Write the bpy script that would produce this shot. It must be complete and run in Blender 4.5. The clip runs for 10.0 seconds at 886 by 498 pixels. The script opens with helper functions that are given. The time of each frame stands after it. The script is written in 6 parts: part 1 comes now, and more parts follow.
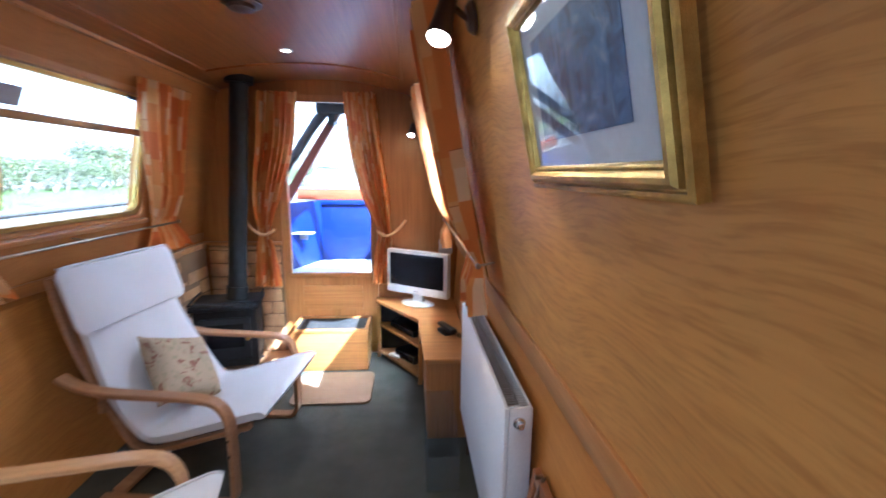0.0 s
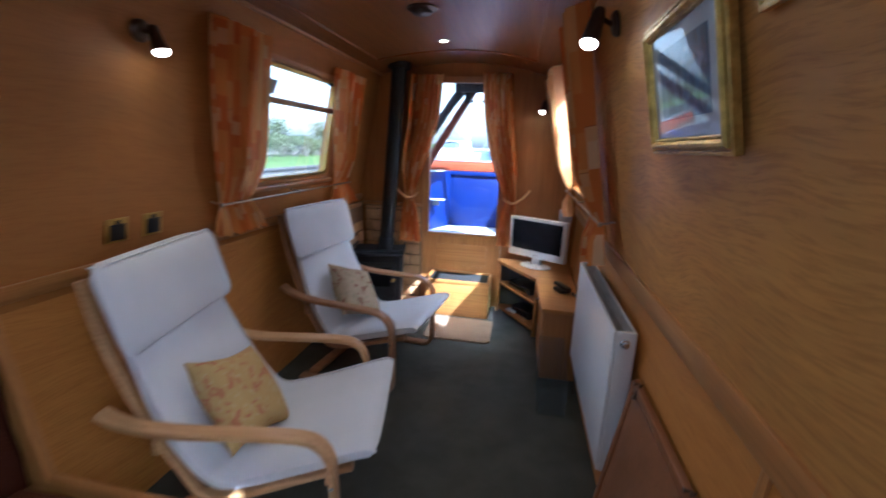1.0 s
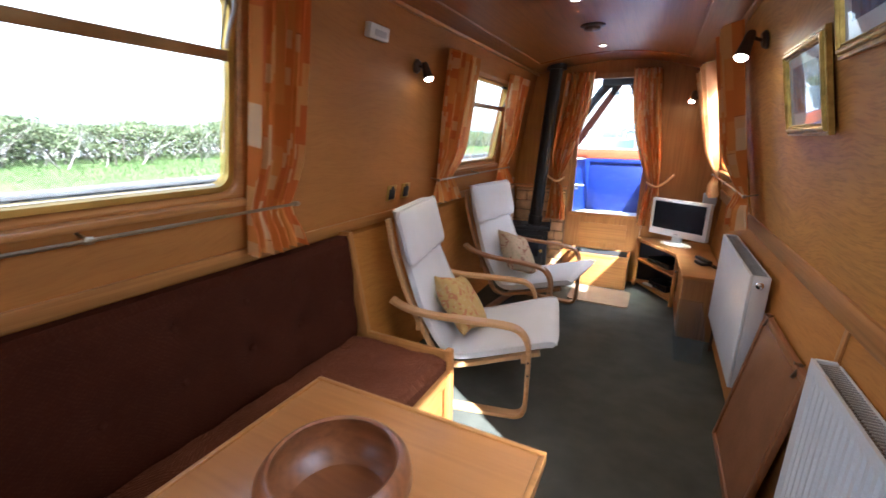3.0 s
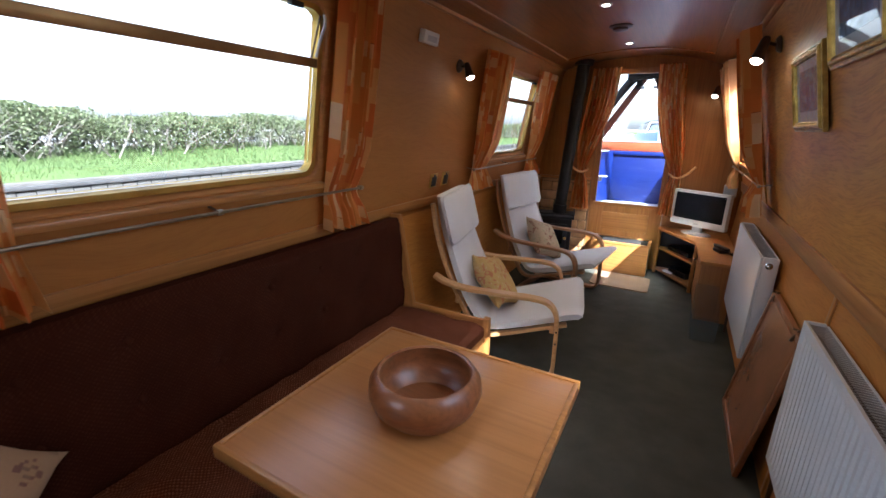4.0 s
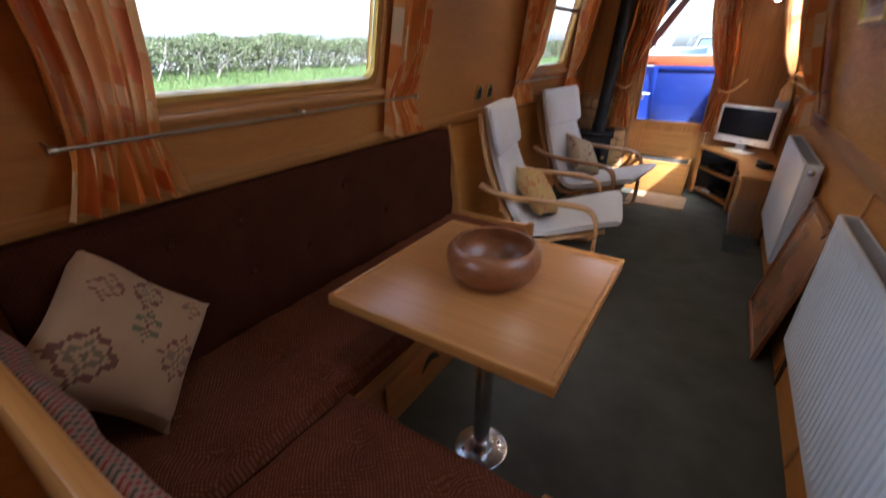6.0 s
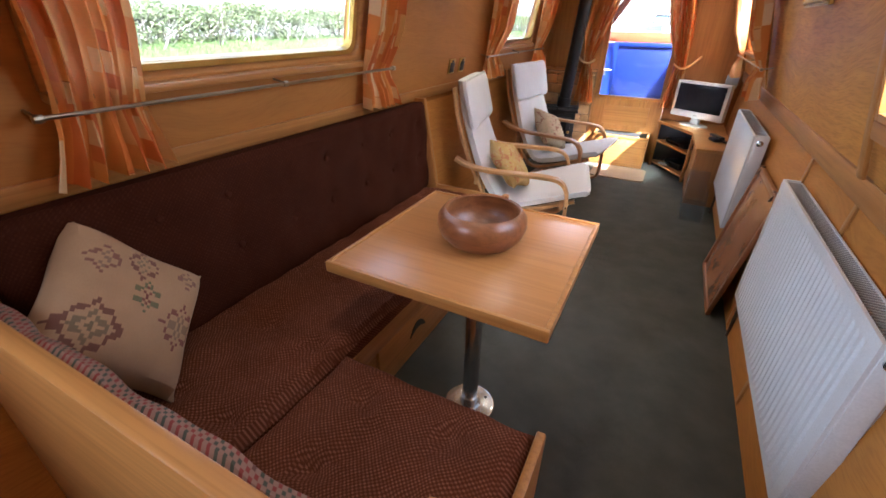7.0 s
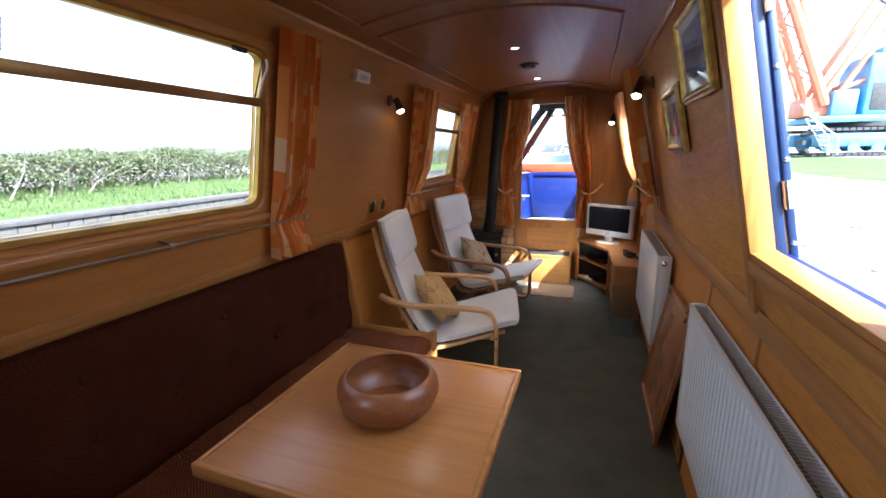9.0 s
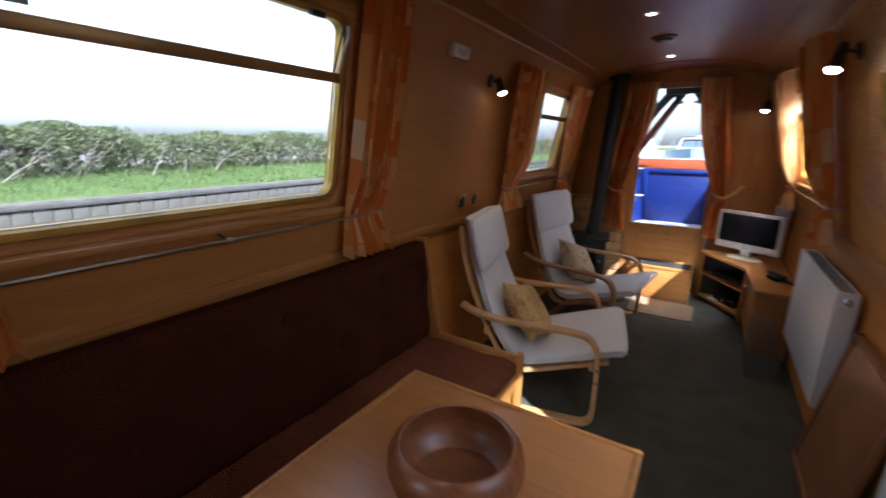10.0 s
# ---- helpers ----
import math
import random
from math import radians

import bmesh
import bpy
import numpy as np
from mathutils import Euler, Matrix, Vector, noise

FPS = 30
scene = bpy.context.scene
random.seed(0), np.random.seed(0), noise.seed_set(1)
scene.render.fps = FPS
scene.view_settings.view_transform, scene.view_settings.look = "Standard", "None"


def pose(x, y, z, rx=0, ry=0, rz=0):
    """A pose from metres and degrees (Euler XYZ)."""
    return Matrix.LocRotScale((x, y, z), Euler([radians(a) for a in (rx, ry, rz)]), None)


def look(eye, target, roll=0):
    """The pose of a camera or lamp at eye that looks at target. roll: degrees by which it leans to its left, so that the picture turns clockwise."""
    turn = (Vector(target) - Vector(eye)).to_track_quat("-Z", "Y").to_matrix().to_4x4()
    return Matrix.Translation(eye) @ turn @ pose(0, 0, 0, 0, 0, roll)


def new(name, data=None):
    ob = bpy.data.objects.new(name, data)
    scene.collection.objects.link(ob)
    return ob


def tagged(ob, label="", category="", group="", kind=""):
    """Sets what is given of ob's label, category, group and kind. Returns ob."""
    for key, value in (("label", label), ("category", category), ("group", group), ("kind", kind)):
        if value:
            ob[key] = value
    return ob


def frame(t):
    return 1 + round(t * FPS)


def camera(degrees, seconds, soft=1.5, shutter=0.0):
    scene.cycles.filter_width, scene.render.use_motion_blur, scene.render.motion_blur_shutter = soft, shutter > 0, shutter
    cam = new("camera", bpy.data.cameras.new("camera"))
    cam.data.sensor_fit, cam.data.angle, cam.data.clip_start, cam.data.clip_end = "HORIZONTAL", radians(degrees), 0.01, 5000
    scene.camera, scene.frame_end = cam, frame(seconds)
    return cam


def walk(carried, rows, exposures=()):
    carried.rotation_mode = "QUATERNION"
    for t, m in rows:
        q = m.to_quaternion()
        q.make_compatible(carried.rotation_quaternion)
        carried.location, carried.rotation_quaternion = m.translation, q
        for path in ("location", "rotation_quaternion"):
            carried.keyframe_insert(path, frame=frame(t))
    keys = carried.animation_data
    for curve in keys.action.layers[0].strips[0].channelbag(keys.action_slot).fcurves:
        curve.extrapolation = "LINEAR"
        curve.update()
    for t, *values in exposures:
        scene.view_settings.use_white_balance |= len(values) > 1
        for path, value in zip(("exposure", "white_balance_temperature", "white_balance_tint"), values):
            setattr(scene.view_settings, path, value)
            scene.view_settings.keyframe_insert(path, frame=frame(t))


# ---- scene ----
cam = camera(93.5, 10.0, 1.5, 0.5)
PATH = [
    (0, (0.585, 0.87, 1.398), (0.74, 2.832, 1.042), 0.7),
    (0.5, (0.519, 0.673, 1.382), (0.451, 2.631, 0.983), 1.6),
    (1, (0.495, 0.466, 1.377), (0.138, 2.375, 0.902), 1.9),
    (1.5, (0.45, 0.277, 1.36), (-0.275, 2.055, 0.802), 0.8),
    (2, (0.381, 0.107, 1.355), (-0.485, 1.819, 0.792), -0.8),
    (2.5, (0.377, -0.125, 1.356), (-0.409, 1.615, 0.762), -0.2),
    (3, (0.409, -0.292, 1.366), (-0.459, 1.432, 0.842), 0.6),
    (3.2, (0.417, -0.359, 1.367), (-0.495, 1.329, 0.802), 0.2),
    (4.5, (0.437, -0.697, 1.381), (-0.5, 0.978, 0.821), 0.9),
    (5, (0.454, -0.788, 1.374), (-0.444, 0.877, 0.726), 0.7),
    (5.5, (0.457, -0.829, 1.35), (-0.441, 0.797, 0.608), -0.6),
    (6, (0.426, -0.831, 1.315), (-0.548, 0.684, 0.444), -0.1),
    (6.2, (0.409, -0.857, 1.29), (-0.52, 0.629, 0.327), 0.4),
    (7.3, (0.391, -0.939, 1.316), (-0.381, 0.659, 0.391), 0.3),
    (7.5, (0.4, -0.93, 1.323), (-0.356, 0.704, 0.451), 0.2),
    (8, (0.416, -0.91, 1.357), (-0.265, 0.829, 0.643), -0.8),
    (8.5, (0.435, -0.873, 1.375), (-0.184, 0.936, 0.787), -1.5),
    (9, (0.458, -0.751, 1.387), (-0.203, 1.083, 0.941), -0.9),
    (9.5, (0.43, -0.601, 1.379), (-0.373, 1.168, 0.906), -1.4),
    (10, (0.319, -0.447, 1.384), (-0.724, 1.187, 0.892), 0.6),
]
EXPOSURES = [(0.0, 3.43, 4500, 7), (0.5, 3.06, 4500, 7), (1.0, 2.43, 4500, 7), (1.5, 2.36, 4500, 7), (2.0, 2.81, 4770, 7), (3.0, 3.1, 5120, 8), (4.5, 2.31, 5250, 10), (5.5, 2.28, 5250, 10), (6.2, 2.53, 5250, 10), (7.3, 3.68, 5250, 10), (7.5, 3.73, 5250, 10), (8.0, 3.65, 5250, 10), (8.5, 3.25, 5250, 10), (9.0, 2.6, 5250, 10), (9.5, 2.13, 5250, 10), (10.0, 1.83, 5250, 10)]
walk(cam, [(t, look(eye, target, roll)) for t, eye, target, roll in PATH], EXPOSURES)

# ---- world and sun ----
SUN_WAY = Vector((-0.745, 0.66, -1.0)).normalized()
world = bpy.data.worlds.new("world")
scene.world = world
world.use_nodes = True
wn, wl = world.node_tree.nodes, world.node_tree.links
sky = wn.new("ShaderNodeTexSky")
sky.sky_type, sky.sun_disc = "NISHITA", False
sky.sun_elevation = math.asin(-SUN_WAY.z)
sky.sun_rotation = math.atan2(-SUN_WAY.x, -SUN_WAY.y)
sky.air_density, sky.dust_density, sky.ozone_density = 1.2, 3.0, 1.0
haze = wn.new("ShaderNodeHueSaturation")
haze.inputs["Saturation"].default_value = 0.45
wl.new(sky.outputs[0], haze.inputs["Color"])
wl.new(haze.outputs[0], wn["Background"].inputs[0])
wn["Background"].inputs[1].default_value = 0.15
sun = new("sun", bpy.data.lights.new("sun", "SUN"))
sun.data.energy, sun.data.angle, sun.data.color = 5.0, radians(0.6), (1.0, 0.95, 0.87)
sun.matrix_world = look((0, 0, 30), Vector((0, 0, 30)) + SUN_WAY)
# fill lamp added at the unseen aft window, standing in for the sky's light
aft = new("aft_fill_light", bpy.data.lights.new("aft_fill_light", "AREA"))
aft.data.shape, aft.data.size, aft.data.size_y = "RECTANGLE", 1.2, 0.5
aft.data.energy, aft.data.color = 3.3, (0.90, 0.95, 1.0)
aft.matrix_world = look((-0.815, -1.90, 1.475), (0.2, -1.90, 1.28))


# ---- materials ----
def mat(name, rough=0.5, metal=0.0, spec=0.5):
    m = bpy.data.materials.new(name)
    m.use_nodes = True
    b = m.node_tree.nodes["Principled BSDF"]
    b.inputs["Roughness"].default_value, b.inputs["Metallic"].default_value = rough, metal
    b.inputs["Specular IOR Level"].default_value = spec
    return m, m.node_tree.nodes, m.node_tree.links, b


def ramp(nt, stops):
    r = nt.new("ShaderNodeValToRGB")
    while len(r.color_ramp.elements) < len(stops):
        r.color_ramp.elements.new(0.5)
    for e, (p, c) in zip(r.color_ramp.elements, stops):
        e.position, e.color = p, (*c, 1)
    return r


def noise_tex(nt, lk, vec, scale, detail=4, rough=0.55, distort=0.0):
    n = nt.new("ShaderNodeTexNoise")
    n.inputs["Scale"].default_value, n.inputs["Detail"].default_value = scale, detail
    n.inputs["Roughness"].default_value, n.inputs["Distortion"].default_value = rough, distort
    if vec:
        lk.new(vec, n.inputs["Vector"])
    return n


def mapped(nt, lk, scale, src="Object"):
    tc, mp = nt.new("ShaderNodeTexCoord"), nt.new("ShaderNodeMapping")
    mp.inputs["Scale"].default_value = scale
    lk.new(tc.outputs[src], mp.inputs[0])
    return mp.outputs[0]


def mix(nt, lk, kind, fac, a, b):
    m = nt.new("ShaderNodeMix")
    m.data_type, m.blend_type = "RGBA", kind
    for v, i in ((fac, 0), (a, 6), (b, 7)):
        if hasattr(v, "is_linked"):
            lk.new(v, m.inputs[i])
        elif i == 0:
            m.inputs[0].default_value = v
        else:
            m.inputs[i].default_value = (*v, 1)
    return m.outputs[2]


def bump(nt, lk, b, height, strength, distance=0.01):
    n = nt.new("ShaderNodeBump")
    n.inputs["Strength"].default_value, n.inputs["Distance"].default_value = strength, distance
    lk.new(height, n.inputs["Height"])
    lk.new(n.outputs[0], b.inputs["Normal"])


def plain(name, color, rough=0.5, metal=0.0, vary=0.12, scale=8.0, relief=0.05, spec=0.5):
    """Nearly one colour, with faint mottling at two scales and a little relief."""
    m, nt, lk, b = mat(name, rough, metal, spec)
    v = mapped(nt, lk, (1, 1, 1))
    big, fine = noise_tex(nt, lk, v, scale), noise_tex(nt, lk, v, scale * 22, 3)
    dark = tuple(c * (1 - vary) for c in color)
    light = tuple(min(1, c * (1 + vary * 0.6)) for c in color)
    r = ramp(nt, [(0.3, dark), (0.7, light)])
    lk.new(big.outputs[0], r.inputs[0])
    lk.new(mix(nt, lk, "MULTIPLY", 0.25, r.outputs[0], fine.outputs[0]), b.inputs["Base Color"])
    bump(nt, lk, b, fine.outputs[0], relief, 0.004)
    return m


def wood(name, light, dark, along="y", rough=0.38, figure=1.0, coat=0.0, pore=0.5, wave=1.6):
    """Veneer with the grain along one axis: broad figure, fine pores and slight fading."""
    m, nt, lk, b = mat(name, rough)
    k = {"x": (0.9, 14, 14), "y": (14, 0.9, 14), "z": (14, 14, 0.9)}[along]
    v = mapped(nt, lk, k)
    fig = noise_tex(nt, lk, v, 1.1 * figure, 5, 0.6, wave)
    pores = noise_tex(nt, lk, mapped(nt, lk, tuple(c * (7 if c > 1 else 2.4) for c in k)), 1.0, 3)
    broad = noise_tex(nt, lk, mapped(nt, lk, (1, 1, 1)), 1.3, 3)
    mid = tuple((p + q) / 2 for p, q in zip(light, dark))
    r = ramp(nt, [(0.28, dark), (0.47, mid), (0.72, light)])
    lk.new(fig.outputs[0], r.inputs[0])
    pr = ramp(nt, [(0.35, (0.62, 0.56, 0.5)), (0.55, (1, 1, 1))])
    lk.new(pores.outputs[0], pr.inputs[0])
    br = ramp(nt, [(0.3, (0.86, 0.84, 0.82)), (0.7, (1, 1, 1))])
    lk.new(broad.outputs[0], br.inputs[0])
    c = mix(nt, lk, "MULTIPLY", pore, r.outputs[0], pr.outputs[0])
    lk.new(mix(nt, lk, "MULTIPLY", 1.0, c, br.outputs[0]), b.inputs["Base Color"])
    rr = nt.new("ShaderNodeMapRange")
    rr.inputs[3].default_value, rr.inputs[4].default_value = rough - 0.07, rough + 0.1
    lk.new(broad.outputs[0], rr.inputs[0])
    lk.new(rr.outputs[0], b.inputs["Roughness"])
    b.inputs["Coat Weight"].default_value, b.inputs["Coat Roughness"].default_value = coat, 0.25
    bump(nt, lk, b, pores.outputs[0], 0.12, 0.002)
    return m


def veneer(name, light, dark, contrast=1.0, rough=0.55):
    """Crown-cut oak veneer lying along y: short wavering pores over a soft cathedral figure."""
    m, nt, lk, b = mat(name, rough, 0.0, 0.3)
    at = mapped(nt, lk, (1, 1, 1))
    drift = noise_tex(nt, lk, mapped(nt, lk, (1, 0.8, 1)), 1.4, 2, 0.4)
    off = nt.new("ShaderNodeVectorMath")
    off.operation = "MULTIPLY_ADD"
    off.inputs[1].default_value = (0.0, 0.0, 0.5)
    lk.new(drift.outputs["Color"], off.inputs[0])
    lk.new(at, off.inputs[2])

    def layer(scale, detail, rough_):
        mp = nt.new("ShaderNodeMapping")
        mp.inputs["Scale"].default_value = scale
        lk.new(off.outputs[0], mp.inputs[0])
        return noise_tex(nt, lk, mp.outputs[0], 1.0, detail, rough_, 0.3)
    fig, pore = layer((1, 2.2, 24), 4, 0.55), layer((1, 12, 150), 3, 0.6)
    mid = tuple((p + q) / 2 for p, q in zip(light, dark))
    r = ramp(nt, [(0.30, dark), (0.48, mid), (0.68, light)])
    lk.new(fig.outputs[0], r.inputs[0])
    pr = ramp(nt, [(0.36, (0.58, 0.50, 0.42)), (0.54, (1, 1, 1))])
    lk.new(pore.outputs[0], pr.inputs[0])
    broad = noise_tex(nt, lk, at, 1.3, 3)
    br = ramp(nt, [(0.3, (0.88, 0.86, 0.84)), (0.7, (1, 1, 1))])
    lk.new(broad.outputs[0], br.inputs[0])
    c = mix(nt, lk, "MULTIPLY", 0.55 * contrast, r.outputs[0], pr.outputs[0])
    lk.new(mix(nt, lk, "MULTIPLY", 1.0, c, br.outputs[0]), b.inputs["Base Color"])
    bump(nt, lk, b, pore.outputs[0], 0.10 * contrast, 0.002)
    return m


def glass(name, rough=0.0, tint=(1, 1, 1)):
    m, nt, lk, b = mat(name, rough)
    b.inputs["Transmission Weight"].default_value, b.inputs["IOR"].default_value = 1.0, 1.45
    b.inputs["Base Color"].default_value = (*tint, 1)
    return m


def clear_sheet(name):
    """Thin clear plastic: see-through with a faint gloss."""
    m, nt, lk, b = mat(name, 0.08)
    b.inputs["Base Color"].default_value = (0.6, 0.63, 0.66, 1)
    tr, ms = nt.new("ShaderNodeBsdfTransparent"), nt.new("ShaderNodeMixShader")
    tr.inputs[0].default_value = (0.93, 0.95, 0.95, 1)
    ms.inputs[0].default_value = 0.05
    lk.new(tr.outputs[0], ms.inputs[1])
    lk.new(b.outputs[0], ms.inputs[2])
    lk.new(ms.outputs[0], nt["Material Output"].inputs[0])
    return m


def glow(name, color, strength):
    m, nt, lk, b = mat(name, 0.4)
    b.inputs["Base Color"].default_value = (*color, 1)
    b.inputs["Emission Color"].default_value, b.inputs["Emission Strength"].default_value = (*color, 1), strength
    return m


def cloth(name, color, weave=900.0, vary=0.1, rough=0.9, relief=0.25, sheen=0.0):
    m, nt, lk, b = mat(name, rough, 0.0, 0.2)
    v = mapped(nt, lk, (1, 1, 1))
    big, fine = noise_tex(nt, lk, v, 6.0, 4), noise_tex(nt, lk, v, weave, 2)
    r = ramp(nt, [(0.3, tuple(c * (1 - vary) for c in color)), (0.7, color)])
    lk.new(big.outputs[0], r.inputs[0])
    lk.new(mix(nt, lk, "MULTIPLY", 0.3, r.outputs[0], fine.outputs[0]), b.inputs["Base Color"])
    b.inputs["Sheen Weight"].default_value = sheen
    wrinkle = noise_tex(nt, lk, v, 14.0, 3, 0.5, 0.6)
    h = mix(nt, lk, "ADD", 0.35, wrinkle.outputs[0], fine.outputs[0])
    bump(nt, lk, b, h, relief, 0.012)
    return m


def dotted_cloth(name, ground, dot, dot2, pitch=0.012, src="UV"):
    """Moquette: rows of small woven lozenges over a dark ground."""
    m, nt, lk, b = mat(name, 0.95, 0.0, 0.04)
    s = 1.0 / pitch
    v = mapped(nt, lk, (s, s, s), src)
    ch = nt.new("ShaderNodeTexVoronoi")
    ch.feature, ch.distance = "F1", "MANHATTAN"
    ch.inputs["Scale"].default_value, ch.inputs["Randomness"].default_value = 1.0, 0.0
    lk.new(v, ch.inputs["Vector"])
    cut = ramp(nt, [(0.34, (1, 1, 1)), (0.5, (0, 0, 0))])
    lk.new(ch.outputs["Distance"], cut.inputs[0])
    pick = nt.new("ShaderNodeSeparateColor")
    lk.new(ch.outputs["Color"], pick.inputs[0])
    step = ramp(nt, [(0.49, dot), (0.51, dot2)])
    lk.new(pick.outputs[0], step.inputs[0])
    big = noise_tex(nt, lk, mapped(nt, lk, (1, 1, 1)), 5.0, 4)
    tone = ramp(nt, [(0.3, (0.8, 0.8, 0.8)), (0.7, (1, 1, 1))])
    lk.new(big.outputs[0], tone.inputs[0])
    c = mix(nt, lk, "MIX", cut.outputs[0], ground, step.outputs[0])
    lk.new(mix(nt, lk, "MULTIPLY", 1.0, c, tone.outputs[0]), b.inputs["Base Color"])
    b.inputs["Sheen Weight"].default_value, b.inputs["Sheen Roughness"].default_value = 0.0, 0.4
    h = mix(nt, lk, "ADD", 0.5, cut.outputs[0], noise_tex(nt, lk, mapped(nt, lk, (1, 1, 1)), 18.0, 3).outputs[0])
    bump(nt, lk, b, h, 0.35, 0.006)
    return m


def patchwork_cloth(name, sunlit=0.0):
    """Curtain cotton printed with upright oblongs in rust, orange, apricot and cream; some light comes through. The
    share mixed to cream stands in for sun shining on it.
    """
    m, nt, lk, b = mat(name, 0.85, 0.0, 0.2)
    v = mapped(nt, lk, (1, 1, 1), "UV")
    sep = nt.new("ShaderNodeSeparateXYZ")
    lk.new(v, sep.inputs[0])

    def calc(op, a, c=None):
        n = nt.new("ShaderNodeMath")
        n.operation = op
        for i, q in enumerate((a, c)):
            if q is None:
                continue
            if hasattr(q, "is_linked"):
                lk.new(q, n.inputs[i])
            else:
                n.inputs[i].default_value = q
        return n.outputs[0]

    def cells(width, height):
        col = calc("FLOOR", calc("DIVIDE", sep.outputs[0], width))
        rnd = nt.new("ShaderNodeTexWhiteNoise")
        rnd.noise_dimensions = "1D"
        lk.new(col, rnd.inputs["W"])
        row = calc("FLOOR", calc("ADD", calc("DIVIDE", sep.outputs[1], height), calc("MULTIPLY", rnd.outputs[0], 7.0)))
        two = nt.new("ShaderNodeCombineXYZ")
        lk.new(col, two.inputs[0])
        lk.new(row, two.inputs[1])
        w = nt.new("ShaderNodeTexWhiteNoise")
        w.noise_dimensions = "2D"
        lk.new(two.outputs[0], w.inputs["Vector"])
        return w.outputs[0]

    big = ramp(nt, [(0.0, (0.77, 0.235, 0.038)), (0.30, (0.83, 0.335, 0.070)), (0.54, (0.70, 0.165, 0.030)),
                    (0.78, (0.86, 0.46, 0.150)), (0.94, (0.90, 0.64, 0.36))])
    small = ramp(nt, [(0.0, (0.76, 0.34, 0.10)), (0.4, (0.36, 0.045, 0.018)), (0.7, (0.85, 0.52, 0.24))])
    gate = ramp(nt, [(0.0, (0, 0, 0)), (0.91, (1, 1, 1))])
    for r in (big, small, gate):
        r.color_ramp.interpolation = "CONSTANT"
    lk.new(cells(0.034, 0.135), big.inputs[0])
    lk.new(cells(0.030, 0.055), small.inputs[0])
    lk.new(cells(0.030, 0.0551), gate.inputs[0])
    fine = noise_tex(nt, lk, mapped(nt, lk, (1, 1, 1)), 700, 2)
    c = mix(nt, lk, "MIX", gate.outputs[0], big.outputs[0], small.outputs[0])
    c = mix(nt, lk, "MIX", sunlit, c, (0.86, 0.66, 0.36))
    c = mix(nt, lk, "MULTIPLY", 0.25, c, fine.outputs[0])
    lk.new(c, b.inputs["Base Color"])
    tr, ms = nt.new("ShaderNodeBsdfTranslucent"), nt.new("ShaderNodeMixShader")
    lk.new(mix(nt, lk, "MIX", 0.3, c, (1.0, 0.80, 0.40)), tr.inputs[0])
    ms.inputs[0].default_value = 0.4
    lk.new(b.outputs[0], ms.inputs[1])
    lk.new(tr.outputs[0], ms.inputs[2])
    lk.new(ms.outputs[0], nt["Material Output"].inputs[0])
    bump(nt, lk, b, fine.outputs[0], 0.1, 0.002)
    return m


OAK = ((0.42, 0.180, 0.038), (0.33, 0.134, 0.026))
# port oak darkened, starboard oak lightened: the daylight's fall is put into the colours
M_WALL_SHADED = veneer("oak_veneer_shaded_side", (0.43, 0.180, 0.037), (0.385, 0.158, 0.031), 0.4, 0.6)
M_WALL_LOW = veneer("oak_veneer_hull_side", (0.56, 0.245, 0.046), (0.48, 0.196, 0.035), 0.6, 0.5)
M_WALL_FIGURED_LIT = veneer("oak_veneer_crown_cut_lit", (0.645, 0.315, 0.066), (0.52, 0.240, 0.047), 0.9, 0.5)
M_WALL_DARK = wood("oak_veneer_upright", *OAK, along="z", rough=0.55)
M_TRIM = wood("oak_moulding", (0.52, 0.240, 0.062), (0.38, 0.162, 0.038), along="y", rough=0.35)
M_TRIM_Z = wood("oak_moulding_upright", (0.52, 0.240, 0.062), (0.38, 0.162, 0.038), along="z", rough=0.35)
M_TRIM_X = wood("oak_moulding_across", (0.52, 0.240, 0.062), (0.38, 0.162, 0.038), along="x", rough=0.35)
M_CEIL = wood("varnished_ceiling_veneer", (0.31, 0.115, 0.024), (0.21, 0.072, 0.014), along="y", rough=0.36, coat=0.0)
M_TABLE = wood("table_oak", (0.48, 0.212, 0.060), (0.42, 0.176, 0.046), along="x", rough=0.34, coat=0.25, pore=0.25, wave=2.6)
M_BIRCH = wood("bent_birch", (0.62, 0.37, 0.16), (0.50, 0.28, 0.11), along="x", rough=0.35)
# birch of the second chair, darkened to put its shade into the colour
M_BIRCH_SHADED = wood("bent_birch_shaded", (0.42, 0.225, 0.100), (0.31, 0.155, 0.064), along="x", rough=0.35)
M_BOWL = wood("turned_hardwood", (0.31, 0.115, 0.036), (0.17, 0.056, 0.016), along="x", rough=0.38, coat=0.15)
M_BOARD = wood("stained_frame", (0.30, 0.12, 0.04), (0.20, 0.075, 0.025), along="y", rough=0.4)
M_CARPET = cloth("dark_green_carpet", (0.100, 0.099, 0.078), 420.0, 0.3, 0.95, 0.5)
M_WHITE_COTTON = cloth("white_cotton", (0.80, 0.80, 0.82), 800.0, 0.06, 0.9, 0.22)
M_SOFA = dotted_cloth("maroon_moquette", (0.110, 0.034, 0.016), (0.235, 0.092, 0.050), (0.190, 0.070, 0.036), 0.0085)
# seat moquette darkened: the back cushion's shade below the window is in the colour
M_SOFA_SHADED = dotted_cloth("maroon_moquette_shaded_back", (0.048, 0.0135, 0.0070), (0.068, 0.0205, 0.0110), (0.057, 0.0168, 0.0090), 0.0095)
M_SOFA_BACK = dotted_cloth("red_diamond_moquette", (0.33, 0.195, 0.145), (0.27, 0.065, 0.052), (0.095, 0.10, 0.075), 0.0115)
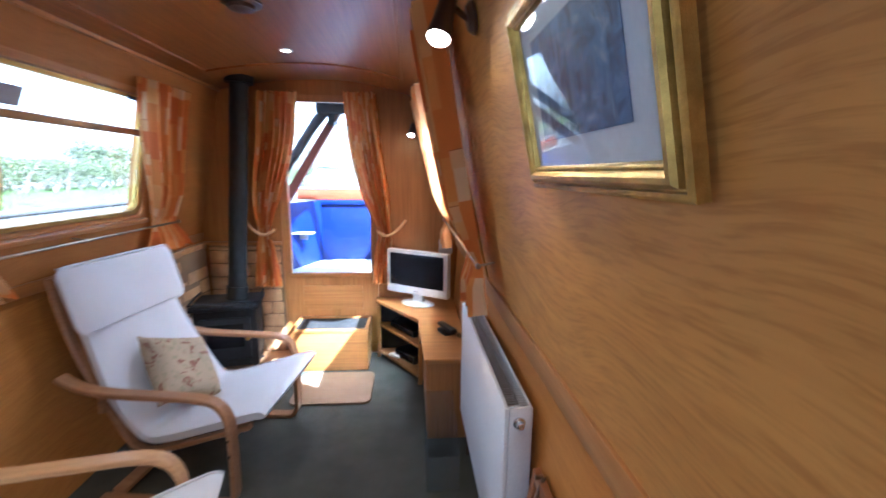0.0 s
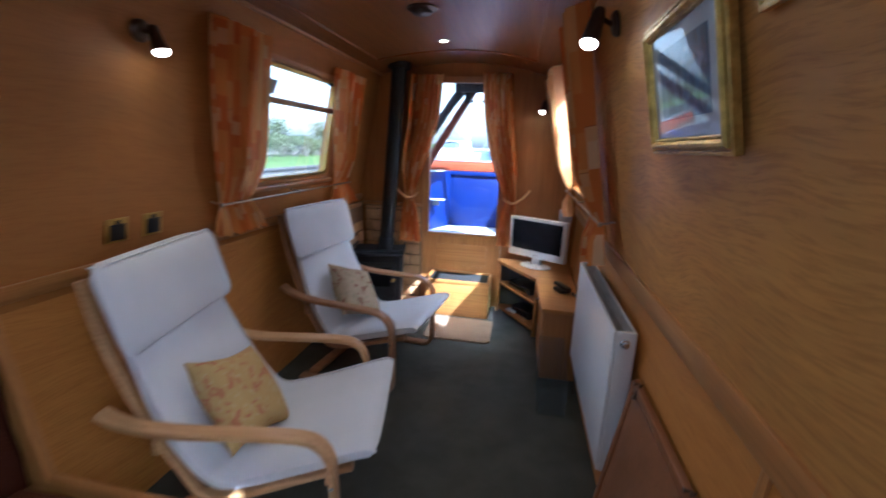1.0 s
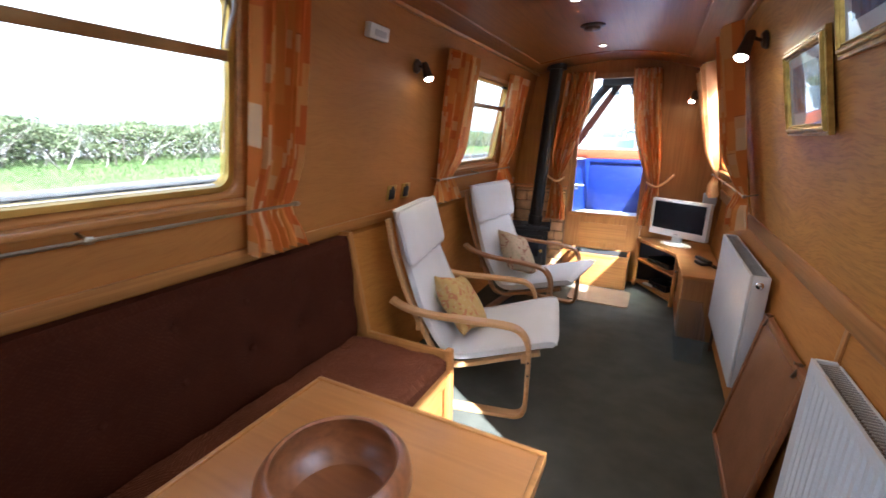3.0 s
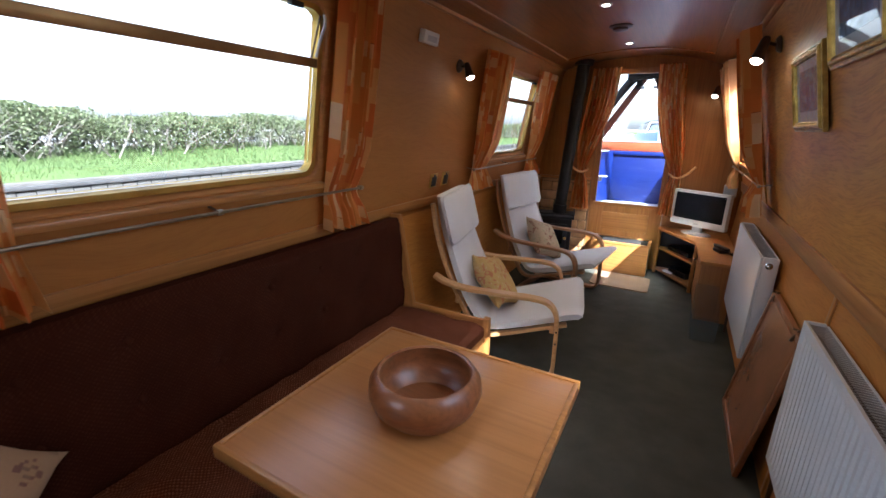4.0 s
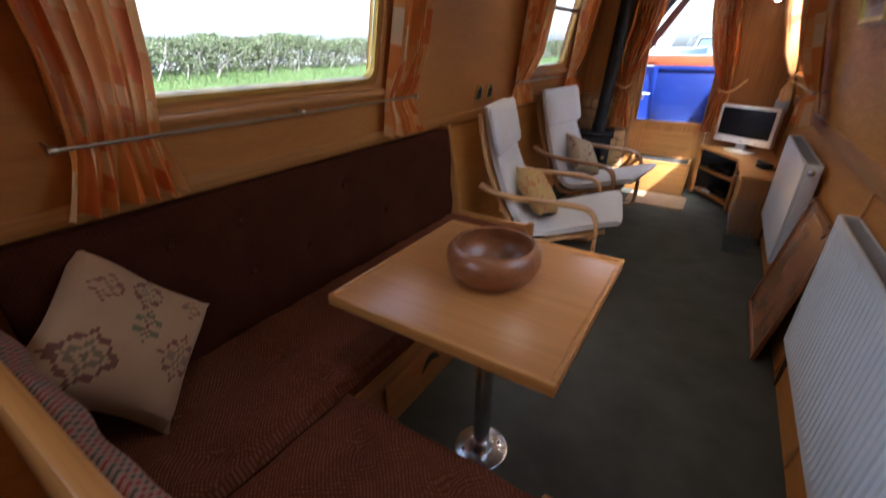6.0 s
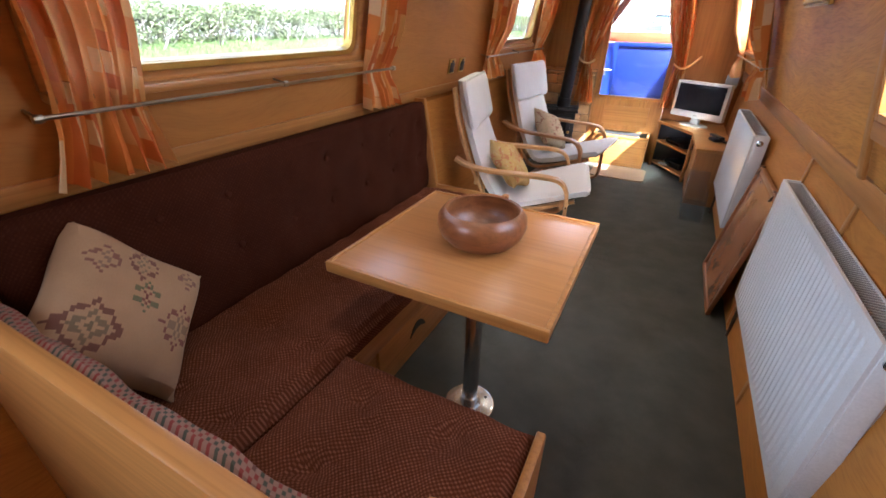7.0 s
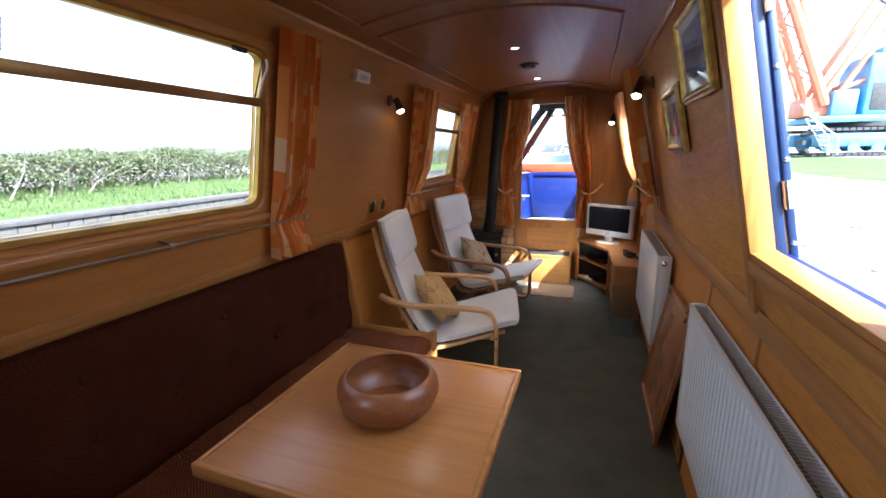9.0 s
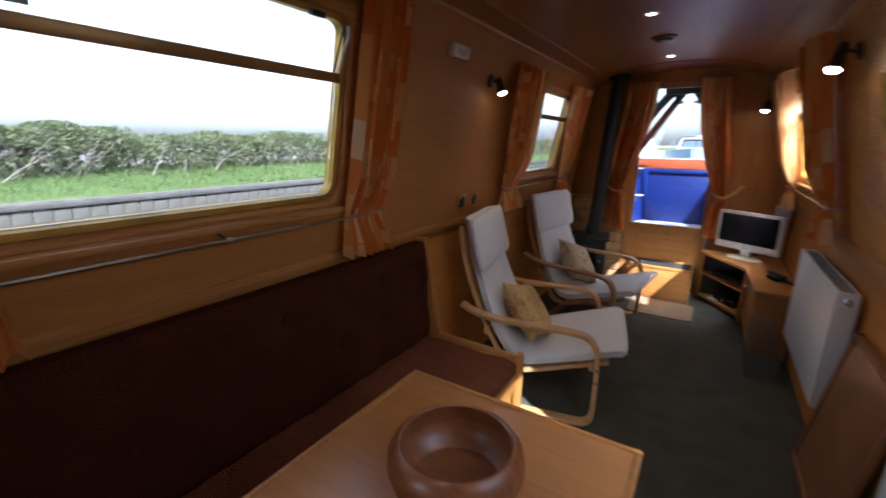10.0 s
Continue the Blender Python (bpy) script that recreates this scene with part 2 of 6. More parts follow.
M_CURTAIN = patchwork_cloth("patchwork_curtain")
# same cloth for the far starboard curtain, paled as if sun shone through
M_CURTAIN_SUNLIT = patchwork_cloth("sunlit_patchwork_curtain", 0.4)
M_BRASS = plain("aged_brass", (0.60, 0.365, 0.072), 0.34, 0.65, 0.25)
M_ROD = plain("dull_bronze_rod", (0.46, 0.38, 0.27), 0.3, 1.0, 0.2)
M_BAR = plain("dark_bronze_bar", (0.42, 0.235, 0.085), 0.36, 0.5, 0.35, 5.0)
M_GILT = plain("gilt_moulding", (0.64, 0.43, 0.105), 0.34, 0.85, 0.4, 30.0, 0.2)
M_CHROME = plain("chrome", (0.72, 0.72, 0.73), 0.22, 1.0, 0.08)
M_STEEL_DARK = plain("dark_bronze", (0.13, 0.085, 0.060), 0.38, 0.7, 0.3)
M_IRON = plain("black_stove_iron", (0.018, 0.018, 0.020), 0.55, 0.3, 0.3, 20, 0.2)
M_BLACK = plain("black_plastic", (0.012, 0.012, 0.013), 0.35, 0.0, 0.2)
M_SCREEN = plain("dark_screen", (0.010, 0.010, 0.012), 0.25, 0.0, 0.1, 4, 0.0, 0.2)
M_WHITE = plain("white_plastic", (0.78, 0.78, 0.77), 0.3, 0.0, 0.03)
M_ENAMEL = plain("white_enamel", (0.84, 0.85, 0.86), 0.3, 0.0, 0.03)
M_GRILLE = plain("radiator_grille", (0.45, 0.45, 0.45), 0.4, 0.3, 0.1)
M_RUBBER = plain("dark_mat", (0.022, 0.022, 0.022), 0.8, 0.0, 0.3, 30)
M_MAT = cloth("tan_doormat", (0.36, 0.24, 0.15), 300.0, 0.15, 0.95, 0.5)
M_STONE = plain("sandstone_tile", (0.56, 0.33, 0.15), 0.7, 0.0, 0.4, 7.0, 0.4)
M_GROUT = plain("grout", (0.27, 0.175, 0.095), 0.9)
M_GLASS = glass("window_glass")
M_PICTURE_GLASS = glass("picture_glass", 0.02)
M_PICTURE_GLASS.node_tree.nodes["Principled BSDF"].inputs["IOR"].default_value = 1.14
M_ACRYLIC = clear_sheet("clear_acrylic")
M_BULB = glow("halogen_bulb", (1.0, 0.86, 0.66), 9.0)
M_BLUE = plain("blue_boat_paint", (0.005, 0.017, 0.135), 0.45, 0.0, 0.15, 5)
M_BLUE_DARK = plain("dark_blue_hatch_paint", (0.004, 0.024, 0.088), 0.5, 0.0, 0.15, 5)
M_RED_PAINT = plain("red_oxide_paint", (0.42, 0.085, 0.03), 0.4, 0.0, 0.2, 5)
M_DECK = plain("pale_deck_paint", (0.55, 0.57, 0.60), 0.6, 0.0, 0.2, 7)
M_CANVAS = plain("black_canvas", (0.02, 0.02, 0.022), 0.8, 0.0, 0.3, 12)
M_PAPER = plain("picture_mount", (0.55, 0.57, 0.60), 0.7, 0.0, 0.04)


# ---- geometry helpers ----
def tri_box(bm, lo, hi, bevel=0.0, m=None, seg=2):
    x0, y0, z0 = lo
    x1, y1, z1 = hi
    co = [(x0, y0, z0), (x1, y0, z0), (x1, y1, z0), (x0, y1, z0), (x0, y0, z1), (x1, y0, z1), (x1, y1, z1), (x0, y1, z1)]
    return hexa(bm, co, bevel, m, seg)


def hexa(bm, co, bevel=0.0, m=None, seg=2):
    """Eight corners: the lower ring, then the upper one."""
    vs = [bm.verts.new(m @ Vector(c) if m else c) for c in co]
    fs = [bm.faces.new([vs[i] for i in f]) for f in ((3, 2, 1, 0), (4, 5, 6, 7), (0, 1, 5, 4), (1, 2, 6, 5), (2, 3, 7, 6), (3, 0, 4, 7))]
    bmesh.ops.recalc_face_normals(bm, faces=fs)
    if bevel > 0:
        es = list({e for f in fs for e in f.edges})
        bmesh.ops.bevel(bm, geom=es, offset=bevel, segments=seg, affect="EDGES", profile=0.5)
    return bm


def box(lo, hi, bevel=0.0, m=None, seg=2):
    return tri_box(bmesh.new(), lo, hi, bevel, m, seg)


def ring_skin(bm, rings, closed=True, caps=True):
    """Skin a list of rings of equal length."""
    vr = [[bm.verts.new(c) for c in r] for r in rings]
    n = len(vr[0])
    for a, b in zip(vr, vr[1:]):
        for i in range(n if closed else n - 1):
            j = (i + 1) % n
            bm.faces.new((a[i], a[j], b[j], b[i]))
    if caps and closed:
        bm.faces.new(vr[0][::-1])
        bm.faces.new(vr[-1])
    return vr


def tube(bm, pts, r, seg=10):
    pts = [Vector(p) for p in pts]
    rings, up = [], None
    for i, p in enumerate(pts):
        d = (pts[min(i + 1, len(pts) - 1)] - pts[max(i - 1, 0)]).normalized()
        if up is None:
            up = d.orthogonal().normalized()
        up = (up - d * up.dot(d)).normalized()
        side = d.cross(up)
        rad = r[i] if isinstance(r, (list, tuple)) else r
        rings.append([p + rad * (math.cos(a) * up + math.sin(a) * side) for a in (2 * math.pi * k / seg for k in range(seg))])
    ring_skin(bm, rings)
    bmesh.ops.recalc_face_normals(bm, faces=bm.faces[:])
    return bm


def lathe(bm, profile, m=None, seg=24):
    """Turn (radius, height) pairs about z."""
    rings = []
    for r, z in profile:
        rings.append([(m or Matrix()) @ Vector((r * math.cos(a), r * math.sin(a), z)) for a in (2 * math.pi * k / seg for k in range(seg))])
    ring_skin(bm, rings)
    bmesh.ops.recalc_face_normals(bm, faces=bm.faces[:])
    return bm


def sweep_strip(bm, path, y0, y1, thick, bevel=0.004):
    """A laminated strip: a path of (x, z) pairs, wide from y0 to y1."""
    pts = [Vector((x, 0, z)) for x, z in path]
    rings = []
    for i, p in enumerate(pts):
        d = (pts[min(i + 1, len(pts) - 1)] - pts[max(i - 1, 0)]).normalized()
        n = Vector((-d.z, 0, d.x)) * thick / 2
        e = bevel
        a, b = n, -n
        k = n.normalized() * e
        rings.append([p + a + Vector((0, y0 + e, 0)), p + a + Vector((0, y1 - e, 0)), p + a - k + Vector((0, y1, 0)), p + b + k + Vector((0, y1, 0)),
                      p + b + Vector((0, y1 - e, 0)), p + b + Vector((0, y0 + e, 0)), p + b + k + Vector((0, y0, 0)), p + a - k + Vector((0, y0, 0))])
    ring_skin(bm, rings)
    bmesh.ops.recalc_face_normals(bm, faces=bm.faces[:])
    return bm


def spline(pts, n=8):
    """A Catmull-Rom line through points of any size."""
    P = [Vector(p) for p in pts]
    P = [2 * P[0] - P[1]] + P + [2 * P[-1] - P[-2]]
    out = []
    for a, b, c, d in zip(P, P[1:], P[2:], P[3:]):
        for k in range(n):
            t = k / n
            out.append(0.5 * (2 * b + (c - a) * t + (2 * a - 5 * b + 4 * c - d) * t * t + (3 * b - a - 3 * c + d) * t ** 3))
    out.append(P[-2])
    return out


def pillow(bm, w, h, t, m, n=14, pinch=0.10, seed=0):
    """A stuffed cushion in its own x-z plane, thick along y, with drawn-in sides and pointed corners."""
    rng = random.Random(seed)
    ph = [rng.uniform(0, 6.28) for _ in range(4)]
    sheets = []
    for side in (1, -1):
        g = []
        for j in range(n + 1):
            row = []
            for i in range(n + 1):
                u, v = 2 * i / n - 1, 2 * j / n - 1
                puff = max(0.0, (1 - u ** 4) * (1 - v ** 4)) ** 0.55
                x = u * w / 2 * (1 - pinch * (1 - v * v) * abs(u) ** 3 * 0.6)
                z = v * h / 2 * (1 - pinch * (1 - u * u) * abs(v) ** 3 * 0.6)
                wob = 0.06 * t * (math.sin(5 * u + ph[0] + 2 * v) + math.sin(4 * v + ph[1] - 3 * u)) * puff
                y = side * (t / 2 * puff + wob * (1 if side > 0 else 0.4)) + side * 0.004
                row.append(m @ Vector((x, y, z)))
            g.append(row)
        sheets.append(g)
    vs = [[[bm.verts.new(c) for c in row] for row in g] for g in sheets]
    for k, g in enumerate(vs):
        for j in range(n):
            for i in range(n):
                f = (g[j][i], g[j][i + 1], g[j + 1][i + 1], g[j + 1][i])
                bm.faces.new(f if k else f[::-1])
    a, b = vs
    loop = [(0, i) for i in range(n)] + [(j, n) for j in range(n)] + [(n, i) for i in range(n, 0, -1)] + [(j, 0) for j in range(n, 0, -1)]
    for (j0, i0), (j1, i1) in zip(loop, loop[1:] + loop[:1]):
        bm.faces.new((a[j0][i0], a[j1][i1], b[j1][i1], b[j0][i0]))
    bmesh.ops.recalc_face_normals(bm, faces=bm.faces[:])
    return bm


def mesh_of(name, bm, material, smooth=True, sharp=32):
    me = bpy.data.meshes.new(name)
    bm.to_mesh(me)
    bm.free()
    me.materials.append(material)
    if smooth:
        me.shade_smooth()
        me.set_sharp_from_angle(angle=radians(sharp))
    return me


def single(name, bm, material, label="", category="", kind="", group="", smooth=True):
    return tagged(new(name, mesh_of(name, bm, material, smooth)), label, category, group, kind)


def thing(name, at, label, category, group="", kind=""):
    ob = new(name)
    ob.location = at
    ob.empty_display_size = 0.1
    return tagged(ob, label, category, group, kind)


def part(name, bm, material, parent, label="", smooth=True):
    """A part built in the world's place; a thing not yet moved keeps it there."""
    ob = new(name, mesh_of(name, bm, material, smooth))
    ob.parent = parent
    top, off = parent, Vector(parent.location)
    while top.parent:
        top = top.parent
        off += Vector(top.location)
    ob.matrix_parent_inverse = Matrix.Translation(-off) if parent.type == "EMPTY" else Matrix()
    return tagged(ob, label) if label else ob


# ---- the cabin's section ----
BOW, STERN = 4.0, -4.2
DADO = 0.87
EAVE = {-1: 1.945, 1: 1.90}
RIDGE = 2.035


def side_x(z, side=1):
    """The lining's distance from the middle at a height: hull side below the rail, leaning cabin side above."""
    if z <= DADO:
        return 0.895 + 0.05 * z / DADO
    return 0.922 - 0.22 * (z - DADO) if side > 0 else 0.945 - 0.19 * (z - DADO)


def crown(x):
    side = 1 if x > 0 else -1
    return RIDGE - (RIDGE - EAVE[side]) * (x / side_x(EAVE[side], side)) ** 2


def across(n, out=0.0):
    """n + 1 places from the port eaves to the starboard eaves."""
    a, b = -side_x(EAVE[-1], -1) - out, side_x(EAVE[1], 1) + out
    return [a + (b - a) * i / n for i in range(n + 1)]


def on_wall(side, y, z, w):
    """A point on the upper lining, w metres into the room; side -1 for the left wall."""
    return Vector((side * (side_x(z, side) - 0.977 * w), y, z - 0.215 * w))


def wall_block(bm, side, y0, y1, z0, z1, w0, w1, bevel=0.0):
    """A block lying on the upper lining between two heights, from w0 to w1 off it."""
    hexa(bm, [on_wall(side, y, z, w) for z in (z0, z1) for y, w in ((y0, w0), (y0, w1), (y1, w1), (y1, w0))], bevel)
    return bm


def lining(side, holes):
    """The wall's panels round its openings (y0, y1, z0, z1)."""
    bm = bmesh.new()
    ys = sorted({STERN, BOW, *[h[0] for h in holes], *[h[1] for h in holes]})
    for a, b in zip(ys, ys[1:]):
        cuts = [h for h in holes if h[0] <= a and h[1] >= b]
        z = DADO
        for h in sorted(cuts, key=lambda q: q[2]):
            wall_block(bm, side, a, b, z, h[2], -0.06, 0.0)
            z = h[3]
        if z < EAVE[side]:
            wall_block(bm, side, a, b, z, EAVE[side], -0.06, 0.0)
    bmesh.ops.remove_doubles(bm, verts=bm.verts[:], dist=0.0005)
    return bm


def hull_panel(side):
    """The lining below the rail, in one length."""
    return hexa(bmesh.new(), [(side * (side_x(z) + o), y, z) for z in (0.0, DADO) for y, o in ((STERN, 0.06), (STERN, 0), (BOW, 0), (BOW, 0.06))])


W1 = (-0.44, 0.665, 1.175, 1.785)
W2 = (2.22, 3.25, 1.165, 1.765)
WR = (2.62, 3.46, 1.165, 1.765)
W4 = (-2.55, -1.25, 1.165, 1.785)
HATCH = (-0.135, 0.535, 1.105, 1.79)
single("wall_port", lining(-1, [W1, W2, W4]), M_WALL_SHADED, "oak veneered cabin side with brass framed windows", "wall", "structure", smooth=False)
single("wall_starboard", lining(1, [WR, HATCH]), M_WALL_FIGURED_LIT, "oak veneered cabin side with an open side hatch", "wall", "structure", smooth=False)

for side, nm in ((-1, "port"), (1, "starboard")):
    single("wall_lower_" + nm, hull_panel(side), M_WALL_LOW, "oak veneered hull side below the rail", "wall", "structure", smooth=False)

bm = bmesh.new()
xs = across(18, 0.06)
ring_skin(bm, [[(x, y, crown(x)) for x in xs] + [(x, y, crown(x) + 0.05) for x in xs[::-1]] for y in (STERN, BOW)])
bmesh.ops.recalc_face_normals(bm, faces=bm.faces[:])
single("ceiling", bm, M_CEIL, "gently arched varnished reddish wood ceiling", "ceiling", "structure")
single("floor", box((-0.96, STERN, -0.05), (0.96, BOW, 0.0)), M_CARPET, "dark grey-green carpeted cabin floor", "floor", "structure")


def hull_shape(bm, y0, y1):
    pts = [(-side_x(0), 0.0), (-side_x(DADO), DADO)] + [(x, crown(x)) for x in across(14)] + [(side_x(DADO), DADO), (side_x(0), 0.0)]
    ring_skin(bm, [[(x, y, z) for x, z in pts] for y in (y0, y1)])
    bmesh.ops.recalc_face_normals(bm, faces=bm.faces[:])
    return bm


single("wall_stern", hull_shape(bmesh.new(), STERN - 0.05, STERN), M_WALL_DARK, "plain oak veneered bulkhead", "wall", "structure")

# bow bulkhead round the door opening
DX0, DX1, DZ1 = -0.36, 0.34, 1.93
bm = bmesh.new()
for x0, x1 in ((-0.98, DX0), (DX1, 0.98)):
    m = 8
    xs = [x0 + (x1 - x0) * i / m for i in range(m + 1)]
    for a, b in zip(xs, xs[1:]):
        hexa(bm, [(a, BOW, 0), (b, BOW, 0), (b, BOW + 0.05, 0), (a, BOW + 0.05, 0), (a, BOW, 2.06), (b, BOW, 2.06), (b, BOW + 0.05, 2.06), (a, BOW + 0.05, 2.06)])
tri_box(bm, (DX0, BOW, DZ1), (DX1, BOW + 0.05, 2.06))
bmesh.ops.remove_doubles(bm, verts=bm.verts[:], dist=0.0005)
single("wall_bow", bm, M_WALL_DARK, "oak veneered bow bulkhead round the front door", "wall", "structure", smooth=False)

# rails and mouldings
for side, nm in ((-1, "port"), (1, "starboard")):
    bm = bmesh.new()
    lo, hi = (0.898, 0.953) if side < 0 else (0.862, 0.945)
    hexa(bm, [(side * (side_x(DADO) - o), y, z) for z, k in ((lo, 0), (hi, 0.012)) for y, o in ((STERN, -0.01 + k), (STERN, 0.016 + k), (BOW, 0.016 + k), (BOW, -0.01 + k))], 0.004)
    single("trim_rail_" + nm, bm, M_TRIM, "oak dado rail along the cabin side", "trim", "structure")
    bm = bmesh.new()
    eave = side * (side_x(EAVE[side], side) - 0.008)
    tube(bm, [(eave, STERN, EAVE[side] + 0.004), (eave, BOW, EAVE[side] + 0.004)], 0.016, 8)
    single("trim_cornice_" + nm, bm, M_TRIM, "slim oak cornice moulding", "trim", "structure")


def ceiling_panel(y0, y1, x0=-0.61, x1=0.53):
    """A half-round moulding laid as a frame on the ceiling."""
    bm = bmesh.new()
    for x in (x0, x1):
        tube(bm, [(x, y0, crown(x)), (x, y1, crown(x))], 0.009, 8)
    for y in (y0, y1):
        tube(bm, [(x, y, crown(x)) for x in [x0 + (x1 - x0) * i / 12 for i in range(13)]], 0.009, 8)
    return bm


for i, (a, b) in enumerate(((-1.6, 1.12), (1.31, 3.55))):
    single("trim_ceiling_%d" % (i + 1), ceiling_panel(a, b), M_CEIL, "raised wooden moulding framing a ceiling panel", "trim", "structure")


# ---- windows ----
def rounded(y0, y1, z0, z1, r, n=6):
    pts = []
    for cy, cz, a0 in ((y1 - r, z0 + r, -90), (y1 - r, z1 - r, 0), (y0 + r, z1 - r, 90), (y0 + r, z0 + r, 180)):
        for k in range(n + 1):
            a = radians(a0 + 90 * k / n)
            pts.append((cy + r * math.cos(a), cz + r * math.sin(a)))
    return pts


def squared(y0, y1, z0, z1, n=6):
    """As many points as rounded() gives, on a square-cornered outline."""
    pts = []
    for cy, cz in ((y1, z0), (y1, z1), (y0, z1), (y0, z0)):
        pts += [(cy, cz)] * (n + 1)
    return pts


def frame_ring(side, loops):
    """Loops of ((y, z) outline, w) skinned one after the other, closed back to the first."""
    bm = bmesh.new()
    ring_skin(bm, [[on_wall(side, y, z, w) for y, z in pts] for pts, w in loops + loops[:1]], True, False)
    bmesh.ops.remove_doubles(bm, verts=bm.verts[:], dist=0.0003)
    bmesh.ops.recalc_face_normals(bm, faces=bm.faces[:])
    return bm


def window(name, side, hole, label):
    y0, y1, z0, z1 = hole
    root = thing(name, on_wall(side, (y0 + y1) / 2, z0, 0), label, "window", kind="structure")
    e = 0.034
    part("window_surround", frame_ring(side, [(squared(y0 - e, y1 + e, z0 - 0.02, z1 + e), 0.001), (squared(y0 - e, y1 + e, z0 - 0.02, z1 + e), 0.016),
         (rounded(y0 - 0.016, y1 + 0.016, z0 - 0.012, z1 + 0.016, 0.06), 0.016), (rounded(y0 - 0.006, y1 + 0.006, z0 - 0.005, z1 + 0.006, 0.054), 0.011), (rounded(y0, y1, z0, z1, 0.05), 0.001), (rounded(y0 + 0.002, y1 - 0.002, z0 + 0.002, z1 - 0.002, 0.05), -0.05), (squared(y0 - 0.004, y1 + 0.004, z0 - 0.004, z1 + 0.004), -0.05)]), M_TRIM, root)
    part("window_frame", frame_ring(side, [(rounded(y0 + 0.003, y1 - 0.003, z0 + 0.003, z1 - 0.003, 0.05), 0.006), (rounded(y0 + 0.02, y1 - 0.02, z0 + 0.02, z1 - 0.02, 0.045), 0.004),
         (rounded(y0 + 0.024, y1 - 0.024, z0 + 0.024, z1 - 0.024, 0.042), -0.03), (rounded(y0 + 0.003, y1 - 0.003, z0 + 0.003, z1 - 0.003, 0.05), -0.03)]), M_BRASS, root, "brass coloured window frame with rounded corners")
    zb = z0 + 0.42
    part("transom", wall_block(bmesh.new(), side, y0 + 0.022, y1 - 0.022, zb - 0.016, zb + 0.016, -0.022, 0.006, 0.003), M_BAR, root, "dull bronze glazing bar")
    part("window_sill", wall_block(bmesh.new(), side, y0 - e, y1 + e, z0 - 0.044, z0 - 0.0205, 0.001, 0.040, 0.007), M_TRIM, root)
    low = part("pane", wall_block(bmesh.new(), side, y0 + 0.024, y1 - 0.024, z0 + 0.024, zb - 0.016, -0.018, -0.014), M_GLASS, root)
    tops = [(y, z, w + (0.03 if z > zb + 0.1 else 0.0)) for z in (zb + 0.017, z1 - 0.035) for y, w in ((y0 + 0.034, -0.010), (y0 + 0.034, -0.006), (y1 - 0.04, -0.006), (y1 - 0.04, -0.010))]
    high = part("pane", hexa(bmesh.new(), [on_wall(side, *q) for q in tops]), M_GLASS, root, "hopper toplight tilted inwards")
    low.visible_shadow = high.visible_shadow = False
    for y in (y0 + 0.034, y1 - 0.04):
        part("hopper_edge", tube(bmesh.new(), [on_wall(side, y, zb + 0.017, -0.008), on_wall(side, y, z1 - 0.035, 0.022)], 0.004, 6), M_STEEL_DARK, root)
    part("hopper_plate", hexa(bmesh.new(), [on_wall(side, y, z, w) for z, w in ((zb + 0.03, 0.006), (zb + 0.10, 0.022)) for y, w in ((y0 + 0.05, w), (y0 + 0.05, w + 0.003), (y0 + 0.30, w + 0.003), (y0 + 0.30, w))]), M_GRILLE, root, "grey draught plate behind the toplight")
    guard = spline([on_wall(side, y1 - 0.028, zb + 0.02, 0.002), on_wall(side, y1 - 0.028, zb + 0.08, 0.018), on_wall(side, y1 - 0.028, z1 - 0.06, 0.036), on_wall(side, y1 - 0.028, z1 - 0.03, 0.030)], 4)
    part("hopper_guard", tube(bmesh.new(), guard, 0.005, 6), M_WHITE, root, "pale curved toplight end guard")
    part("vent_stay", wall_block(bmesh.new(), side, y1 - 0.17, y1 - 0.12, z1 - 0.03, z1 - 0.012, 0.004, 0.03, 0.003), M_BLACK, root, "black toplight catch")
    return root


window("window_1", -1, W1, "long cabin window in a brass frame, hopper toplight")
window("window_2", -1, W2, "cabin window in a brass frame near the stove")
window("window_3", 1, WR, "cabin window in a brass frame above the cabinet")
# added out of view, so that light reaches the radiators and seat from aft
window("window_4", -1, W4, "cabin window in a brass frame, added out of view aft to admit light")


